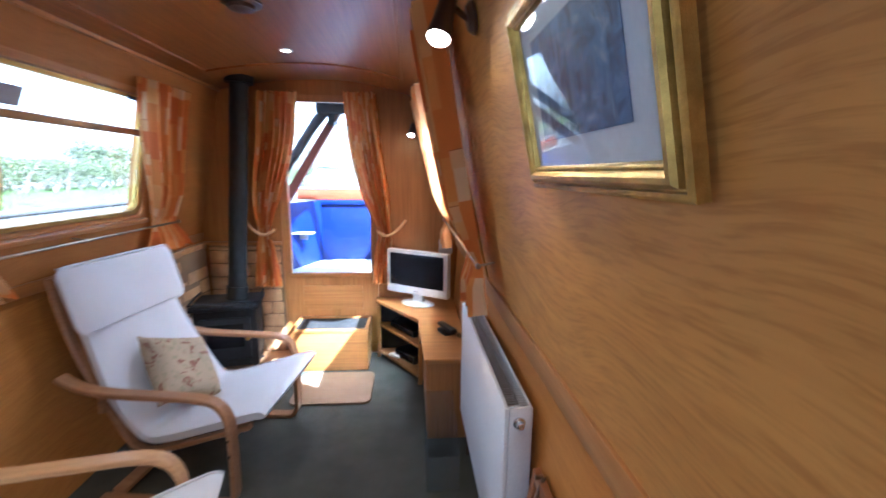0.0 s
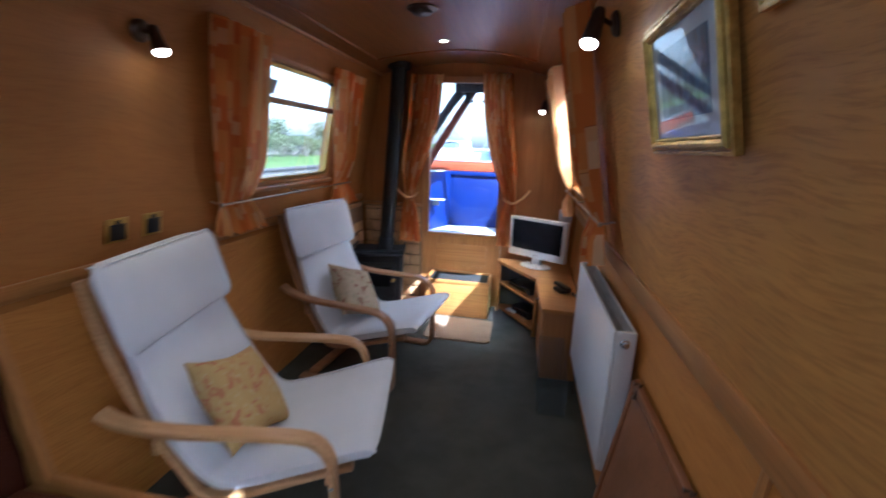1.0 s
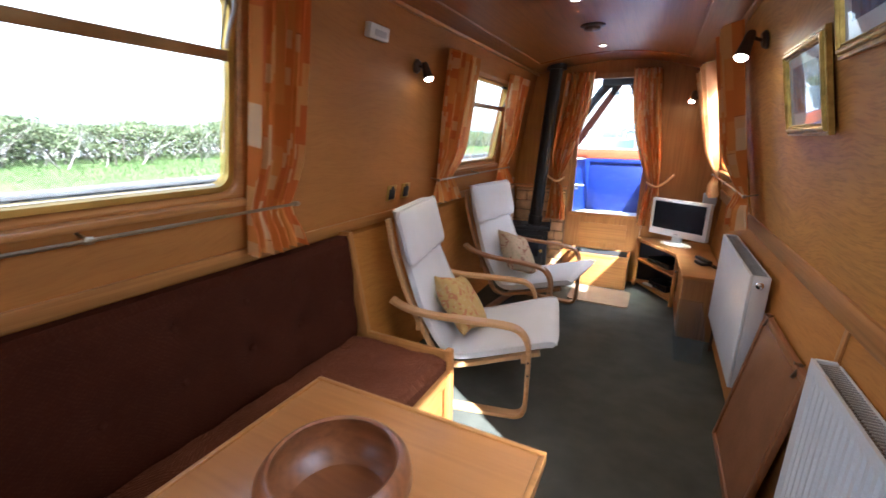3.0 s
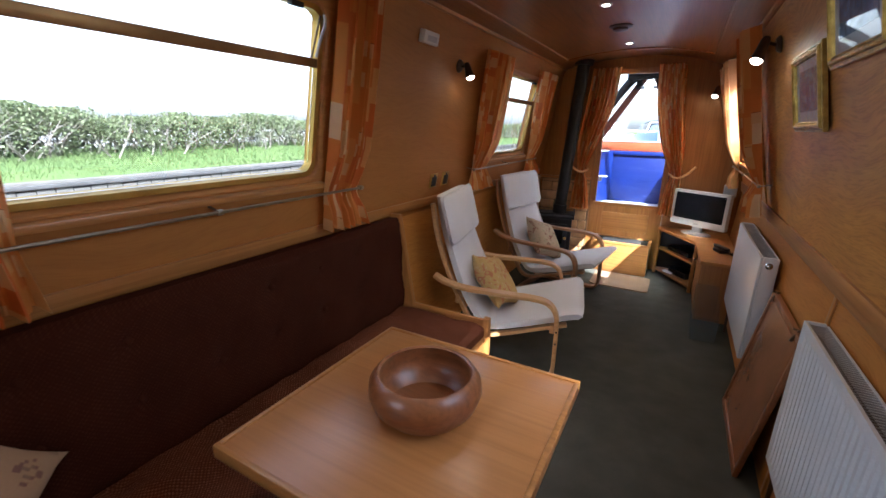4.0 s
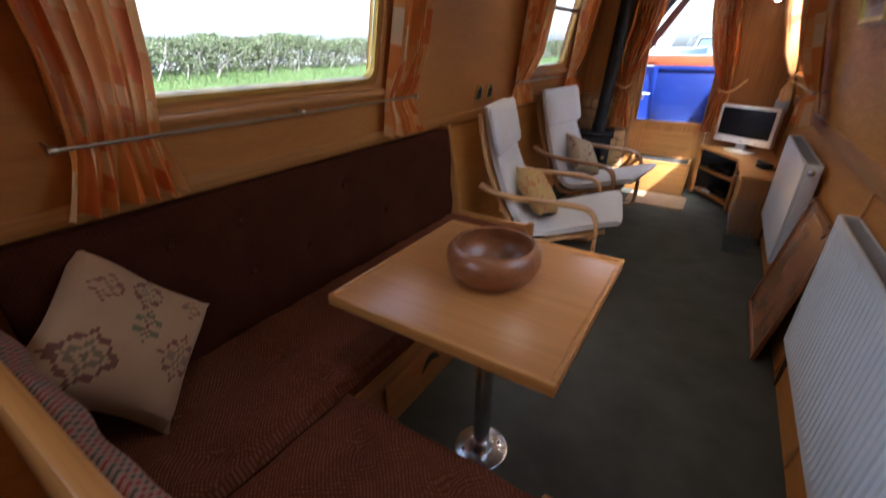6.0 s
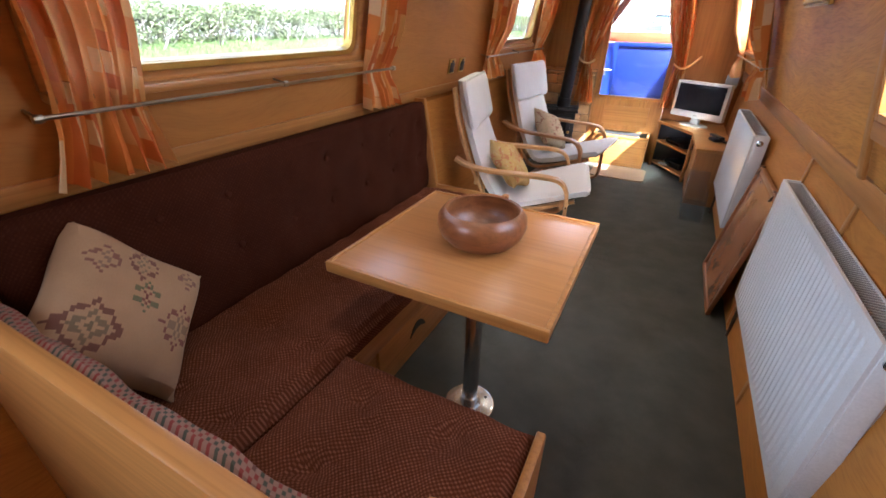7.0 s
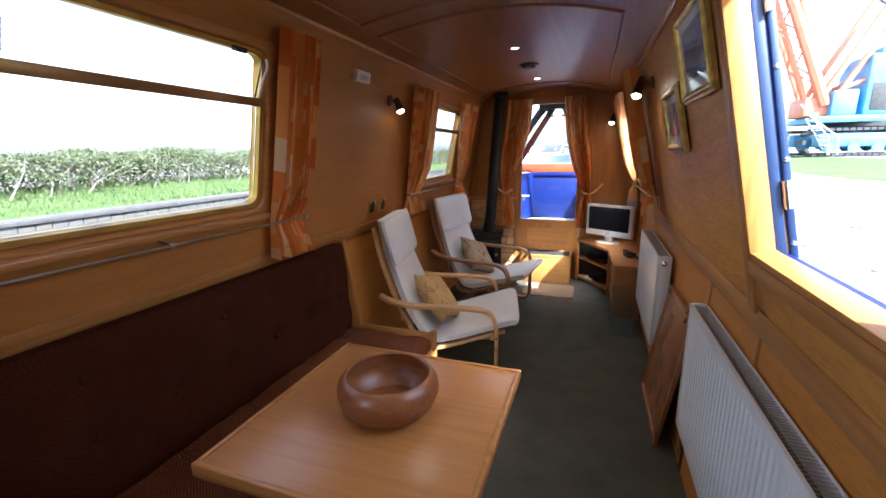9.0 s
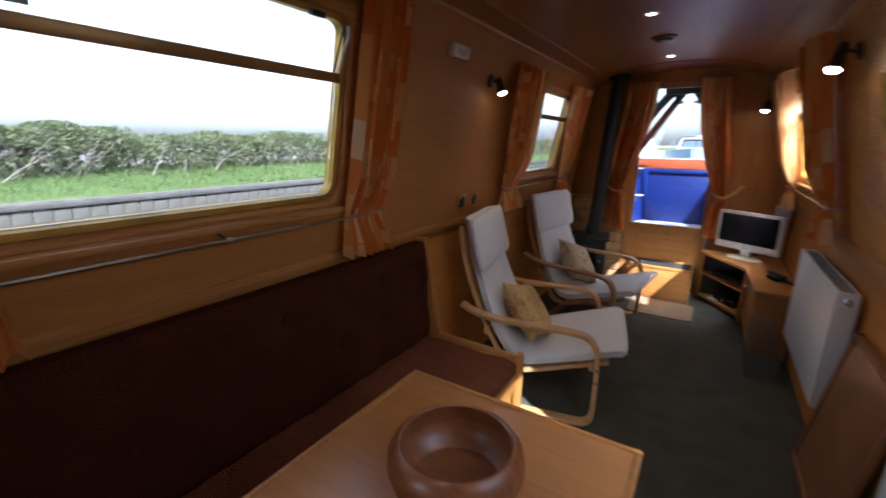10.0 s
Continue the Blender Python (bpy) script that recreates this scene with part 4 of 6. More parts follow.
# ---- easy chairs ----
def flap_pad(w, h, t, m, n=18):
    """A soft oblong pad with rounded corners in its own x-z plane, plump in the middle."""
    bm = bmesh.new()
    rings = []
    for f, d in ((0.0, -0.5), (0.55, -0.49), (0.86, -0.40), (0.97, -0.22), (1.0, -0.05), (0.99, 0.12), (0.93, 0.34), (0.8, 0.46), (0.5, 0.5), (0.0, 0.5)):
        f = max(f, 0.02)
        ring = []
        for x, z in rounded(-w / 2 * f, w / 2 * f, -h / 2 * f, h / 2 * f, 0.045 * f, 5):
            wob = 0.05 * math.sin(9 * x + 5 * z) * f
            ring.append(m @ Vector((x, -t * (d + wob), z)))
        rings.append(ring)
    ring_skin(bm, rings)
    bmesh.ops.recalc_face_normals(bm, faces=bm.faces[:])
    return bm


def easy_chair(label, frame_mat):
    """Cantilevered bentwood chair, facing +x, on its own origin."""
    root = thing("easy_chair", (0, 0, 0), label, "chair", "bentwood easy chairs")
    arm = spline([(-0.40, 0.565), (-0.33, 0.53), (-0.20, 0.505), (0.0, 0.50), (0.17, 0.495), (0.245, 0.475), (0.285, 0.42), (0.295, 0.33), (0.295, 0.15), (0.29, 0.06), (0.26, 0.022), (0.20, 0.014), (-0.02, 0.014), (-0.30, 0.014)], 5)
    arm = [(p[0], p[1]) for p in arm]
    seat = [(p[0], p[1]) for p in spline([(0.345, 0.345), (0.20, 0.30), (0.0, 0.235), (-0.10, 0.215), (-0.165, 0.235), (-0.205, 0.30), (-0.28, 0.45), (-0.352, 0.62), (-0.405, 0.80), (-0.432, 0.965)], 5)]
    for y in (-0.335, 0.335):
        part("arm_frame", sweep_strip(bmesh.new(), arm, y - 0.028, y + 0.028, 0.022), frame_mat, root)
        k = 1 if y > 0 else -1
        part("seat_rail", sweep_strip(bmesh.new(), seat, k * 0.280 - 0.018, k * 0.280 + 0.018, 0.022), frame_mat, root)
    for x, z in ((0.27, 0.315), (-0.270, 0.42)):
        part("cross_bar", box((x - 0.012, -0.31, z - 0.025), (x + 0.012, 0.31, z + 0.025), 0.004), frame_mat, root)
    part("stretcher", box((-0.27, -0.31, 0.02), (-0.21, 0.31, 0.042), 0.004), frame_mat, root)
    for y in (-0.366, 0.366):
        for z in (0.26, 0.33):
            part("bolt", lathe(bmesh.new(), [(0.0, -0.003), (0.006, -0.003), (0.006, 0.002), (0.0, 0.003)], Matrix.Translation((0.295, y, z)) @ pose(0, 0, 0, 90, 0, 0), 8), M_CHROME, root)
    # one long mattress that follows the frame
    path = spline([(0.415, 0.395), (0.38, 0.402), (0.20, 0.345), (0.0, 0.285), (-0.09, 0.277), (-0.15, 0.325), (-0.228, 0.45), (-0.302, 0.62), (-0.360, 0.80), (-0.392, 0.972), (-0.394, 1.002)], 5)
    bm = bmesh.new()
    rows, wide, t = [], 0.300, 0.064
    edges = {-1: [], 1: []}
    for i, p in enumerate(path):
        d = (path[min(i + 1, len(path) - 1)] - path[max(i - 1, 0)]).normalized()
        nrm = Vector((d[1], -d[0]))
        if nrm[0] < 0 and nrm[1] < 0:
            nrm = -nrm
        nrm = nrm if nrm[1] > -0.2 else -nrm
        f = i / (len(path) - 1)
        end = min(1.0, min(f, 1 - f) / 0.035)
        th = t * (0.6 + 0.4 * math.sqrt(end))
        up = min(1.0, max(0.0, (p[1] - 0.42) / 0.33)) if p[0] < -0.1 else 0.0
        half = wide * (0.93 + 0.07 * math.sqrt(end)) * (1 - 0.10 * up * up * (3 - 2 * up))
        for k in (-1, 1):
            edges[k].append((p[0] + nrm[0] * th * 0.28, k * (half + 0.001), p[1] + nrm[1] * th * 0.28))
        m2 = 16
        prof = [2 * k / m2 - 1 for k in range(m2 + 1)]
        prof = [(v, 0.42 + 0.58 * math.sqrt(max(0.0, 1 - abs(v) ** 7))) for v in prof]
        ring = [(p[0] + nrm[0] * th * 0.5 * q, v * half, p[1] + nrm[1] * th * 0.5 * q) for v, q in prof]
        ring += [(p[0] - nrm[0] * th * 0.5 * q, v * half, p[1] - nrm[1] * th * 0.5 * q) for v, q in prof[::-1]]
        rows.append(ring)
    ring_skin(bm, rows)
    bmesh.ops.recalc_face_normals(bm, faces=bm.faces[:])
    cush = part("seat_mattress", bm, M_WHITE_COTTON, root, "white cotton mattress cover")
    for k in (-1, 1):
        part("piping", tube(bmesh.new(), edges[k], 0.0042, 6), M_WHITE_COTTON, cush)
    m = Matrix.Translation((-0.343, 0, 0.868)) @ pose(0, 0, 0, 0, -14, 0) @ pose(0, 0, 0, 0, 0, 90)
    flap = part("head_pad", flap_pad(0.635, 0.285, 0.066, m), M_WHITE_COTTON, root, "white padded headrest flap")
    part("piping", tube(bmesh.new(), [m @ Vector((x, -0.012, z)) for x, z in rounded(-0.318, 0.318, -0.1435, 0.1435, 0.045)][14:] + [m @ Vector((x, -0.012, z)) for x, z in rounded(-0.318, 0.318, -0.1435, 0.1435, 0.045)][:15], 0.004, 6), M_WHITE_COTTON, flap)
    return root


chair = easy_chair("birch bentwood easy chair with white cotton cushion", M_BIRCH)
chair.matrix_basis = pose(-0.385, 1.765, 0, 0, 0, 12)
chair_b = easy_chair("birch bentwood easy chair in a shaded tone with white cotton cushion", M_BIRCH_SHADED)
chair_b.matrix_basis = pose(-0.395, 2.835, 0, 0, 0, -7)


def printed_cloth(name, ground, tint, tint2, scale):
    """Faded floral print: loose blots and outlines in two tints."""
    m, nt, lk, b = mat(name, 0.9, 0.0, 0.2)
    v = mapped(nt, lk, (1, 1, 1))
    a, c = noise_tex(nt, lk, v, scale, 2, 0.5, 1.2), noise_tex(nt, lk, v, scale * 1.7, 2, 0.5, 2.0)
    ra = ramp(nt, [(0.55, (0, 0, 0)), (0.60, (1, 1, 1)), (0.68, (1, 1, 1)), (0.72, (0.3, 0.3, 0.3))])
    rc = ramp(nt, [(0.58, (0, 0, 0)), (0.62, (1, 1, 1))])
    lk.new(a.outputs[0], ra.inputs[0])
    lk.new(c.outputs[0], rc.inputs[0])
    x = mix(nt, lk, "MIX", ra.outputs[0], ground, tint)
    x = mix(nt, lk, "MIX", rc.outputs[0], x, tint2)
    fine = noise_tex(nt, lk, v, 600, 2)
    lk.new(mix(nt, lk, "MULTIPLY", 0.3, x, fine.outputs[0]), b.inputs["Base Color"])
    bump(nt, lk, b, fine.outputs[0], 0.25, 0.006)
    return m


M_PIL_Y = printed_cloth("faded_yellow_print", (0.56, 0.38, 0.14), (0.50, 0.22, 0.10), (0.60, 0.45, 0.22), 16)
M_PIL_B = printed_cloth("beige_floral_print", (0.52, 0.41, 0.27), (0.30, 0.15, 0.10), (0.40, 0.36, 0.22), 14)


def scatter_cushion(label, material, m, w, h, t, seed):
    root = thing("scatter_cushion", (0, 0, 0), label, "cushion", "scatter cushions")
    part("cover", pillow(bmesh.new(), w, h, t, Matrix(), 18, 0.24, seed), material, root)
    root.matrix_basis = m
    return root


def chair_cushion_pose(base, y, turn):
    return base @ Matrix.Translation((-0.085, y, 0.485)) @ pose(0, 0, 0, 0, -36, 0) @ pose(0, 0, 0, 0, 0, 90) @ pose(0, 0, 0, 0, turn, 0)


scatter_cushion("faded yellow rose print cushion on the pale chair", M_PIL_Y, chair_cushion_pose(chair.matrix_basis, -0.10, 20), 0.34, 0.34, 0.12, 5)
scatter_cushion("beige floral print cushion on the chair nearer the stove", M_PIL_B, chair_cushion_pose(chair_b.matrix_basis, -0.06, 26), 0.34, 0.34, 0.12, 6)


# ---- radiators ----
def radiator(y0, y1, x, depth, z0, z1, ribs, label):
    r = thing("radiator", (x + depth, (y0 + y1) / 2, z0), label, "radiator", "white panel radiators")
    if ribs:
        bm = bmesh.new()
        n = int((y1 - y0 - 0.08) / 0.033)
        prof = [(y0, 0.0), (y0 + 0.03, 0.0)]
        for k in range(n):
            c = y0 + 0.04 + (k + 0.5) * (y1 - y0 - 0.08) / n
            prof += [(c - 0.011, 0.0), (c - 0.007, 0.006), (c + 0.007, 0.006), (c + 0.011, 0.0)]
        prof += [(y1 - 0.03, 0.0), (y1, 0.0)]
        rows = []
        for z, s in ((z0, 0), (z0 + 0.028, 0), (z0 + 0.045, 1), (z1 - 0.045, 1), (z1 - 0.028, 0), (z1, 0)):
            rows.append([bm.verts.new((x + 0.004 + d * s, y, z)) for y, d in prof])
        back = [[bm.verts.new((x + 0.013, y, z)) for y in (y0, y1)] for z in (z0, z1)]
        for a, b in zip(rows, rows[1:]):
            for i in range(len(prof) - 1):
                bm.faces.new((a[i], a[i + 1], b[i + 1], b[i]))
        bm.faces.new(rows[0] + back[0][::-1])
        bm.faces.new(rows[-1][::-1] + back[1])
        bm.faces.new([q[0] for q in rows] + [back[1][0], back[0][0]])
        bm.faces.new([q[-1] for q in rows][::-1] + [back[0][1], back[1][1]])
        bm.faces.new((back[0][0], back[0][1], back[1][1], back[1][0]))
        bmesh.ops.recalc_face_normals(bm, faces=bm.faces[:])
        part("front_panel", bm, M_ENAMEL, r)
    else:
        part("front_panel", box((x, y0, z0), (x + 0.013, y1, z1), 0.004), M_ENAMEL, r)
    part("back_panel", box((x + depth - 0.008, y0 + 0.004, z0), (x + depth, y1 - 0.004, z1 - 0.004), 0.002), M_ENAMEL, r)
    for y in (y0, y1 - 0.006):
        part("end_cover", box((x + 0.0135, y - 0.003, z0 + 0.002), (x + depth - 0.0085, y + 0.009, z1 + 0.001), 0.001), M_ENAMEL, r)
    bm = bmesh.new()
    n = int((y1 - y0) / 0.013)
    for k in range(n):
        y = y0 + 0.009 + k * (y1 - y0 - 0.018) / n
        tri_box(bm, (x + 0.0132, y, z1 - 0.007), (x + depth - 0.0082, y + 0.0032, z1 - 0.005))
    part("top_grille", bm, M_GRILLE, r, "slotted top grille", smooth=False)
    part("convector", box((x + 0.02, y0 + 0.012, z0 + 0.01), (x + depth - 0.015, y1 - 0.012, z1 - 0.045)), M_STEEL_DARK, r, smooth=False)
    yk = y0 - 0.001
    part("bleed_plug", lathe(bmesh.new(), [(0.0, 0.0), (0.016, 0.0), (0.016, 0.006), (0.011, 0.008), (0.010, 0.022), (0.005, 0.024), (0.0, 0.022)], Matrix.Translation((x + depth * 0.5, yk, z1 - 0.04)) @ pose(0, 0, 0, 90, 0, 0), 16), M_CHROME, r, "chrome bleed plug")
    bm = lathe(bmesh.new(), [(0.0, 0.0), (0.014, 0.0), (0.014, 0.03), (0.018, 0.032), (0.018, 0.062), (0.014, 0.068), (0.0, 0.069)], Matrix.Translation((x + depth * 0.5, y0 + 0.02, z0 - 0.005)) @ pose(0, 0, 0, 90, 0, 0), 14)
    part("valve", bm, M_WHITE, r, "white valve cap")
    part("pipe", tube(bmesh.new(), [(x + depth * 0.5, y0 + 0.0, z0 - 0.005), (x + depth * 0.5, y0 + 0.0, 0.0)], 0.0085, 10), M_STEEL_DARK, r, "dark copper feed pipe")
    part("pipe", tube(bmesh.new(), [(x + depth * 0.5, y1 - 0.03, z0 + 0.01), (x + depth * 0.5, y1 - 0.03, 0.0)], 0.0085, 10), M_STEEL_DARK, r)
    return r


radiator(1.86, 2.78, 0.832, 0.078, 0.235, 0.79, False, "white enamelled panel radiator, plain front, on the cabin side")
radiator(0.012, 1.12, 0.860, 0.070, 0.215, 0.772, True, "white enamelled ribbed panel radiator below the side hatch")


# ---- leaning glazed panel ----
screen_panel = thing("leaning_screen", (0.84, 1.5, 0), "dark stained wooden screen with brown infill leaning on the wall", "screen")


def lean(y, h, w):
    """On the leaning panel: h up its slope, w off its face."""
    return Vector((0.822 + 0.150 * h - 0.977 * w, y, 0.985 * h - 0.15 * w))


def lean_block(bm, y0, y1, h0, h1, w0, w1, bevel=0.003):
    return hexa(bm, [lean(y, h, w) for h in (h0, h1) for y, w in ((y0, w0), (y0, w1), (y1, w1), (y1, w0))], bevel)


for y0, y1, h0, h1 in ((1.225, 1.25, 0.003, 0.66), (1.79, 1.815, 0.003, 0.66), (1.25, 1.79, 0.003, 0.028), (1.25, 1.79, 0.635, 0.66)):
    part("frame_rail", lean_block(bmesh.new(), y0, y1, h0, h1, 0.0, 0.02), M_BOARD, screen_panel)
part("infill", lean_block(bmesh.new(), 1.25, 1.79, 0.028, 0.635, 0.006, 0.012, 0.0), plain("brown_hardboard", (0.30, 0.125, 0.05), 0.22, 0.0, 0.25, 4, 0.02), screen_panel, "glossy brown infill")
for y in (1.33, 1.77):
    part("clip", tube(bmesh.new(), [lean(y, 0.67, 0.03), lean(y, 0.665, 0.005), lean(y - 0.03, 0.63, 0.03)], 0.006, 8), M_STEEL_DARK, screen_panel, "dark bronze turn clip")

# panel mouldings of the lower starboard side
for i, (y0, y1) in enumerate(((0.60, 0.625), (1.15, 1.175))):
    bm = bmesh.new()
    hexa(bm, [(side_x(z) - o, y, z) for z in (0.02, 0.86) for y, o in ((y0, 0.0), (y0, 0.008), (y1, 0.008), (y1, 0.0))], 0.002)
    single("trim_stile_%d" % (i + 1), bm, M_TRIM_Z, "upright oak moulding on the hull side", "trim", "structure")


# ---- side hatch ----
hatch = thing("hatch_frame", on_wall(1, 0.14, 1.11, 0), "oak framed side hatch opening, standing open", "hatch", kind="structure")
y0, y1, z0, z1 = HATCH
for a, b in ((y1 - 0.02, y1 - 0.001), (y0 + 0.001, y0 + 0.02)):
    part("reveal", wall_block(bmesh.new(), 1, a, b, z0, z1 - 0.002, -0.044, 0.012, 0.002), M_TRIM_Z, hatch)
part("hatch_sill", wall_block(bmesh.new(), 1, y0 + 0.021, y1 - 0.021, z0 + 0.001, z0 + 0.02, -0.044, 0.012, 0.002), M_TRIM, hatch)
for a, b, c, d in ((y1, y1 + 0.045, DADO + 0.08, z1), (y0 - 0.045, y0, DADO + 0.08, z1), (y0, y1, z0 - 0.045, z0)):
    part("architrave", wall_block(bmesh.new(), 1, a, b, c, d, 0.001, 0.014, 0.005), M_TRIM_Z if b - a < 0.1 else M_TRIM, hatch)
for a, b in ((y1 - 0.014, y1 + 0.012), (y0 - 0.012, y0 + 0.014)):
    part("steel_jamb", wall_block(bmesh.new(), 1, a, b, z0, z1, -0.070, -0.046, 0.003), M_BLUE_DARK, hatch, "blue painted steel jamb")


def hatch_leaf(name, label, corners, hinge, out):
    """corners: four (x offset, y) pairs in plan; the leaf leans with the cabin side."""
    sd = thing(name, (1.0, corners[0][1], 1.10), label, "hatch door", "steel hatch doors")
    bm = bmesh.new()
    hexa(bm, [(side_x(z) + o, y, z) for z in (1.085, 1.82) for o, y in corners], 0.004)
    part("door_leaf", bm, M_BLUE_DARK, sd)
    for z in (1.24, 1.70):
        part("hinge", tube(bmesh.new(), [(side_x(z) + hinge[0], hinge[1], z), (side_x(z + 0.07) + hinge[0], hinge[1], z + 0.07)], 0.010, 10), M_CHROME, sd)
    for z in (1.15, 1.36, 1.58, 1.74):
        part("bolt", lathe(bmesh.new(), [(0.0, -0.002), (0.008, 0.0), (0.006, 0.004), (0.0, 0.005)], Matrix.Translation((side_x(z) + out[0], out[1], z)) @ pose(0, 0, 0, 90, 0, 0), 10), M_CHROME, sd)
    return sd


hatch_leaf("hatch_door", "blue steel hatch door folded back on the cabin side", [(0.080, 0.527), (0.098, 0.527), (0.112, 0.855), (0.094, 0.855)], (0.082, 0.517), (0.089, 0.528))
# second leaf added out of view; its width keeps sun off the table corner
hatch_leaf("hatch_door", "blue steel hatch leaf added out of view to block sun, square to the cabin side", [(0.09, -0.18), (0.26, -0.18), (0.26, -0.15), (0.09, -0.15)], (0.085, -0.138), (0.18, -0.181))


# ---- pictures ----
def art_material():
    """A winter wood: dark upright trunks over pale blue ground."""
    m, nt, lk, b = mat("blue_grey_print", 0.6)
    trunks = noise_tex(nt, lk, mapped(nt, lk, (1, 70, 5)), 1.0, 3, 0.6, 0.4)
    ground = noise_tex(nt, lk, mapped(nt, lk, (1, 14, 30)), 1.0, 4, 0.6, 0.8)
    patch = noise_tex(nt, lk, mapped(nt, lk, (1, 1, 1)), 16.0, 4, 0.6, 1.0)
    rt = ramp(nt, [(0.34, (0.012, 0.016, 0.03)), (0.48, (0.05, 0.075, 0.15)), (0.68, (0.17, 0.20, 0.28))])
    rg = ramp(nt, [(0.32, (0.03, 0.045, 0.09)), (0.55, (0.12, 0.17, 0.30)), (0.75, (0.34, 0.38, 0.46))])
    pick = ramp(nt, [(0.42, (0, 0, 0)), (0.56, (1, 1, 1))])
    lk.new(trunks.outputs[0], rt.inputs[0])
    lk.new(ground.outputs[0], rg.inputs[0])
    lk.new(patch.outputs[0], pick.inputs[0])
    lk.new(mix(nt, lk, "MIX", pick.outputs[0], rt.outputs[0], rg.outputs[0]), b.inputs["Base Color"])
    return m


M_ART = art_material()


def picture(y0, y1, z0, z1, label):
    r = thing("framed_picture", on_wall(1, (y0 + y1) / 2, z0, 0), label, "picture", "gilt framed prints")
    f = 0.033
    steps = ((0.0, 0.001), (0.0, 0.013), (0.004, 0.015), (0.0075, 0.015), (0.0085, 0.011), (0.011, 0.011), (0.012, 0.018), (0.016, 0.022), (0.021, 0.0225),
             (0.025, 0.019), (0.0265, 0.015), (0.029, 0.017), (0.031, 0.016), (f, 0.012), (f, 0.001))
    part("frame", frame_ring(1, [(squared(y0 + d, y1 - d, z0 + d, z1 - d), w) for d, w in steps]), M_GILT, r, "moulded gilt frame")
    part("mount", wall_block(bmesh.new(), 1, y0 + f - 0.002, y1 - f + 0.002, z0 + f - 0.002, z1 - f + 0.002, 0.003, 0.007), M_PAPER, r, "pale grey card mount", smooth=False)
    part("print", wall_block(bmesh.new(), 1, y0 + f + 0.05, y1 - f - 0.045, z0 + f + 0.035, z1 - f - 0.03, 0.0075, 0.0085), M_ART, r, "blue and grey printed scene", smooth=False)
    part("picture_glass", wall_block(bmesh.new(), 1, y0 + f - 0.002, y1 - f + 0.002, z0 + f - 0.002, z1 - f + 0.002, 0.0095, 0.011), M_PICTURE_GLASS, r, smooth=False).visible_shadow = False
    return r


picture(1.165, 1.575, 1.38, 1.648, "gilt framed blue print behind glass")
picture(0.655, 1.09, 1.55, 1.84, "gilt framed print hung higher by the hatch")


# ---- lamps ----
def wall_spot(base, n, tip, bulb, label):
    """A spotlight: rose on the wall at base, facing n; the head swivels on tip and shines at bulb."""
    base, n, tip, bulb = Vector(base), Vector(n).normalized(), Vector(tip), Vector(bulb)
    root = thing("wall_spotlight", base, label, "wall lamp", "bronze wall spotlights")
    q = Matrix.Translation(base) @ n.to_track_quat("Z", "Y").to_matrix().to_4x4()
    part("rose", lathe(bmesh.new(), [(0.0, 0.001), (0.036, 0.001), (0.036, 0.008), (0.026, 0.018), (0.0, 0.02)], q, 20), M_STEEL_DARK, root)
    part("arm", tube(bmesh.new(), [base + n * 0.015, tip], 0.007, 8), M_STEEL_DARK, root)
    down = (bulb - tip).normalized()
    far = (bulb - tip).length
    s = Matrix.Translation(tip) @ down.to_track_quat("Z", "Y").to_matrix().to_4x4()
    part("shade", lathe(bmesh.new(), [(0.006, -0.022), (0.014, -0.020), (0.0185, -0.004), (0.0215, far * 0.5), (0.026, far - 0.006), (0.027, far + 0.001), (0.0245, far + 0.001), (0.0225, far - 0.012), (0.016, 0.0)], s, 22), M_STEEL_DARK, root)
    part("bulb", lathe(bmesh.new(), [(0.0, far - 0.012), (0.022, far - 0.010), (0.0225, far), (0.018, far + 0.008), (0.0, far + 0.015)], s, 18), M_BULB, root, "lit halogen bulb")
    lamp = new("spot_light", bpy.data.lights.new("spot_light", "SPOT"))
    lamp.data.energy, lamp.data.color, lamp.data.spot_size, lamp.data.spot_blend, lamp.data.shadow_soft_size = 1.1, (1.0, 0.70, 0.40), radians(120), 0.8, 0.03
    lamp.matrix_world = look(bulb + down * 0.02, bulb + down)
    return root


wall_spot(on_wall(-1, 1.745, 1.717, 0), (1, 0, -0.19), on_wall(-1, 1.755, 1.722, 0.05), (-0.712, 1.75, 1.652), "dark bronze wall spotlight, lit, above the sockets")
wall_spot(on_wall(1, 1.88, 1.745, 0), (-1, 0, -0.22), (0.662, 1.805, 1.745), (0.642, 1.775, 1.668), "dark bronze wall spotlight, lit, beside the picture")
wall_spot((0.63, BOW, 1.72), (0, -1, 0), (0.605, BOW - 0.085, 1.725), (0.592, BOW - 0.115, 1.660), "dark bronze wall spotlight, lit, on the bow bulkhead")


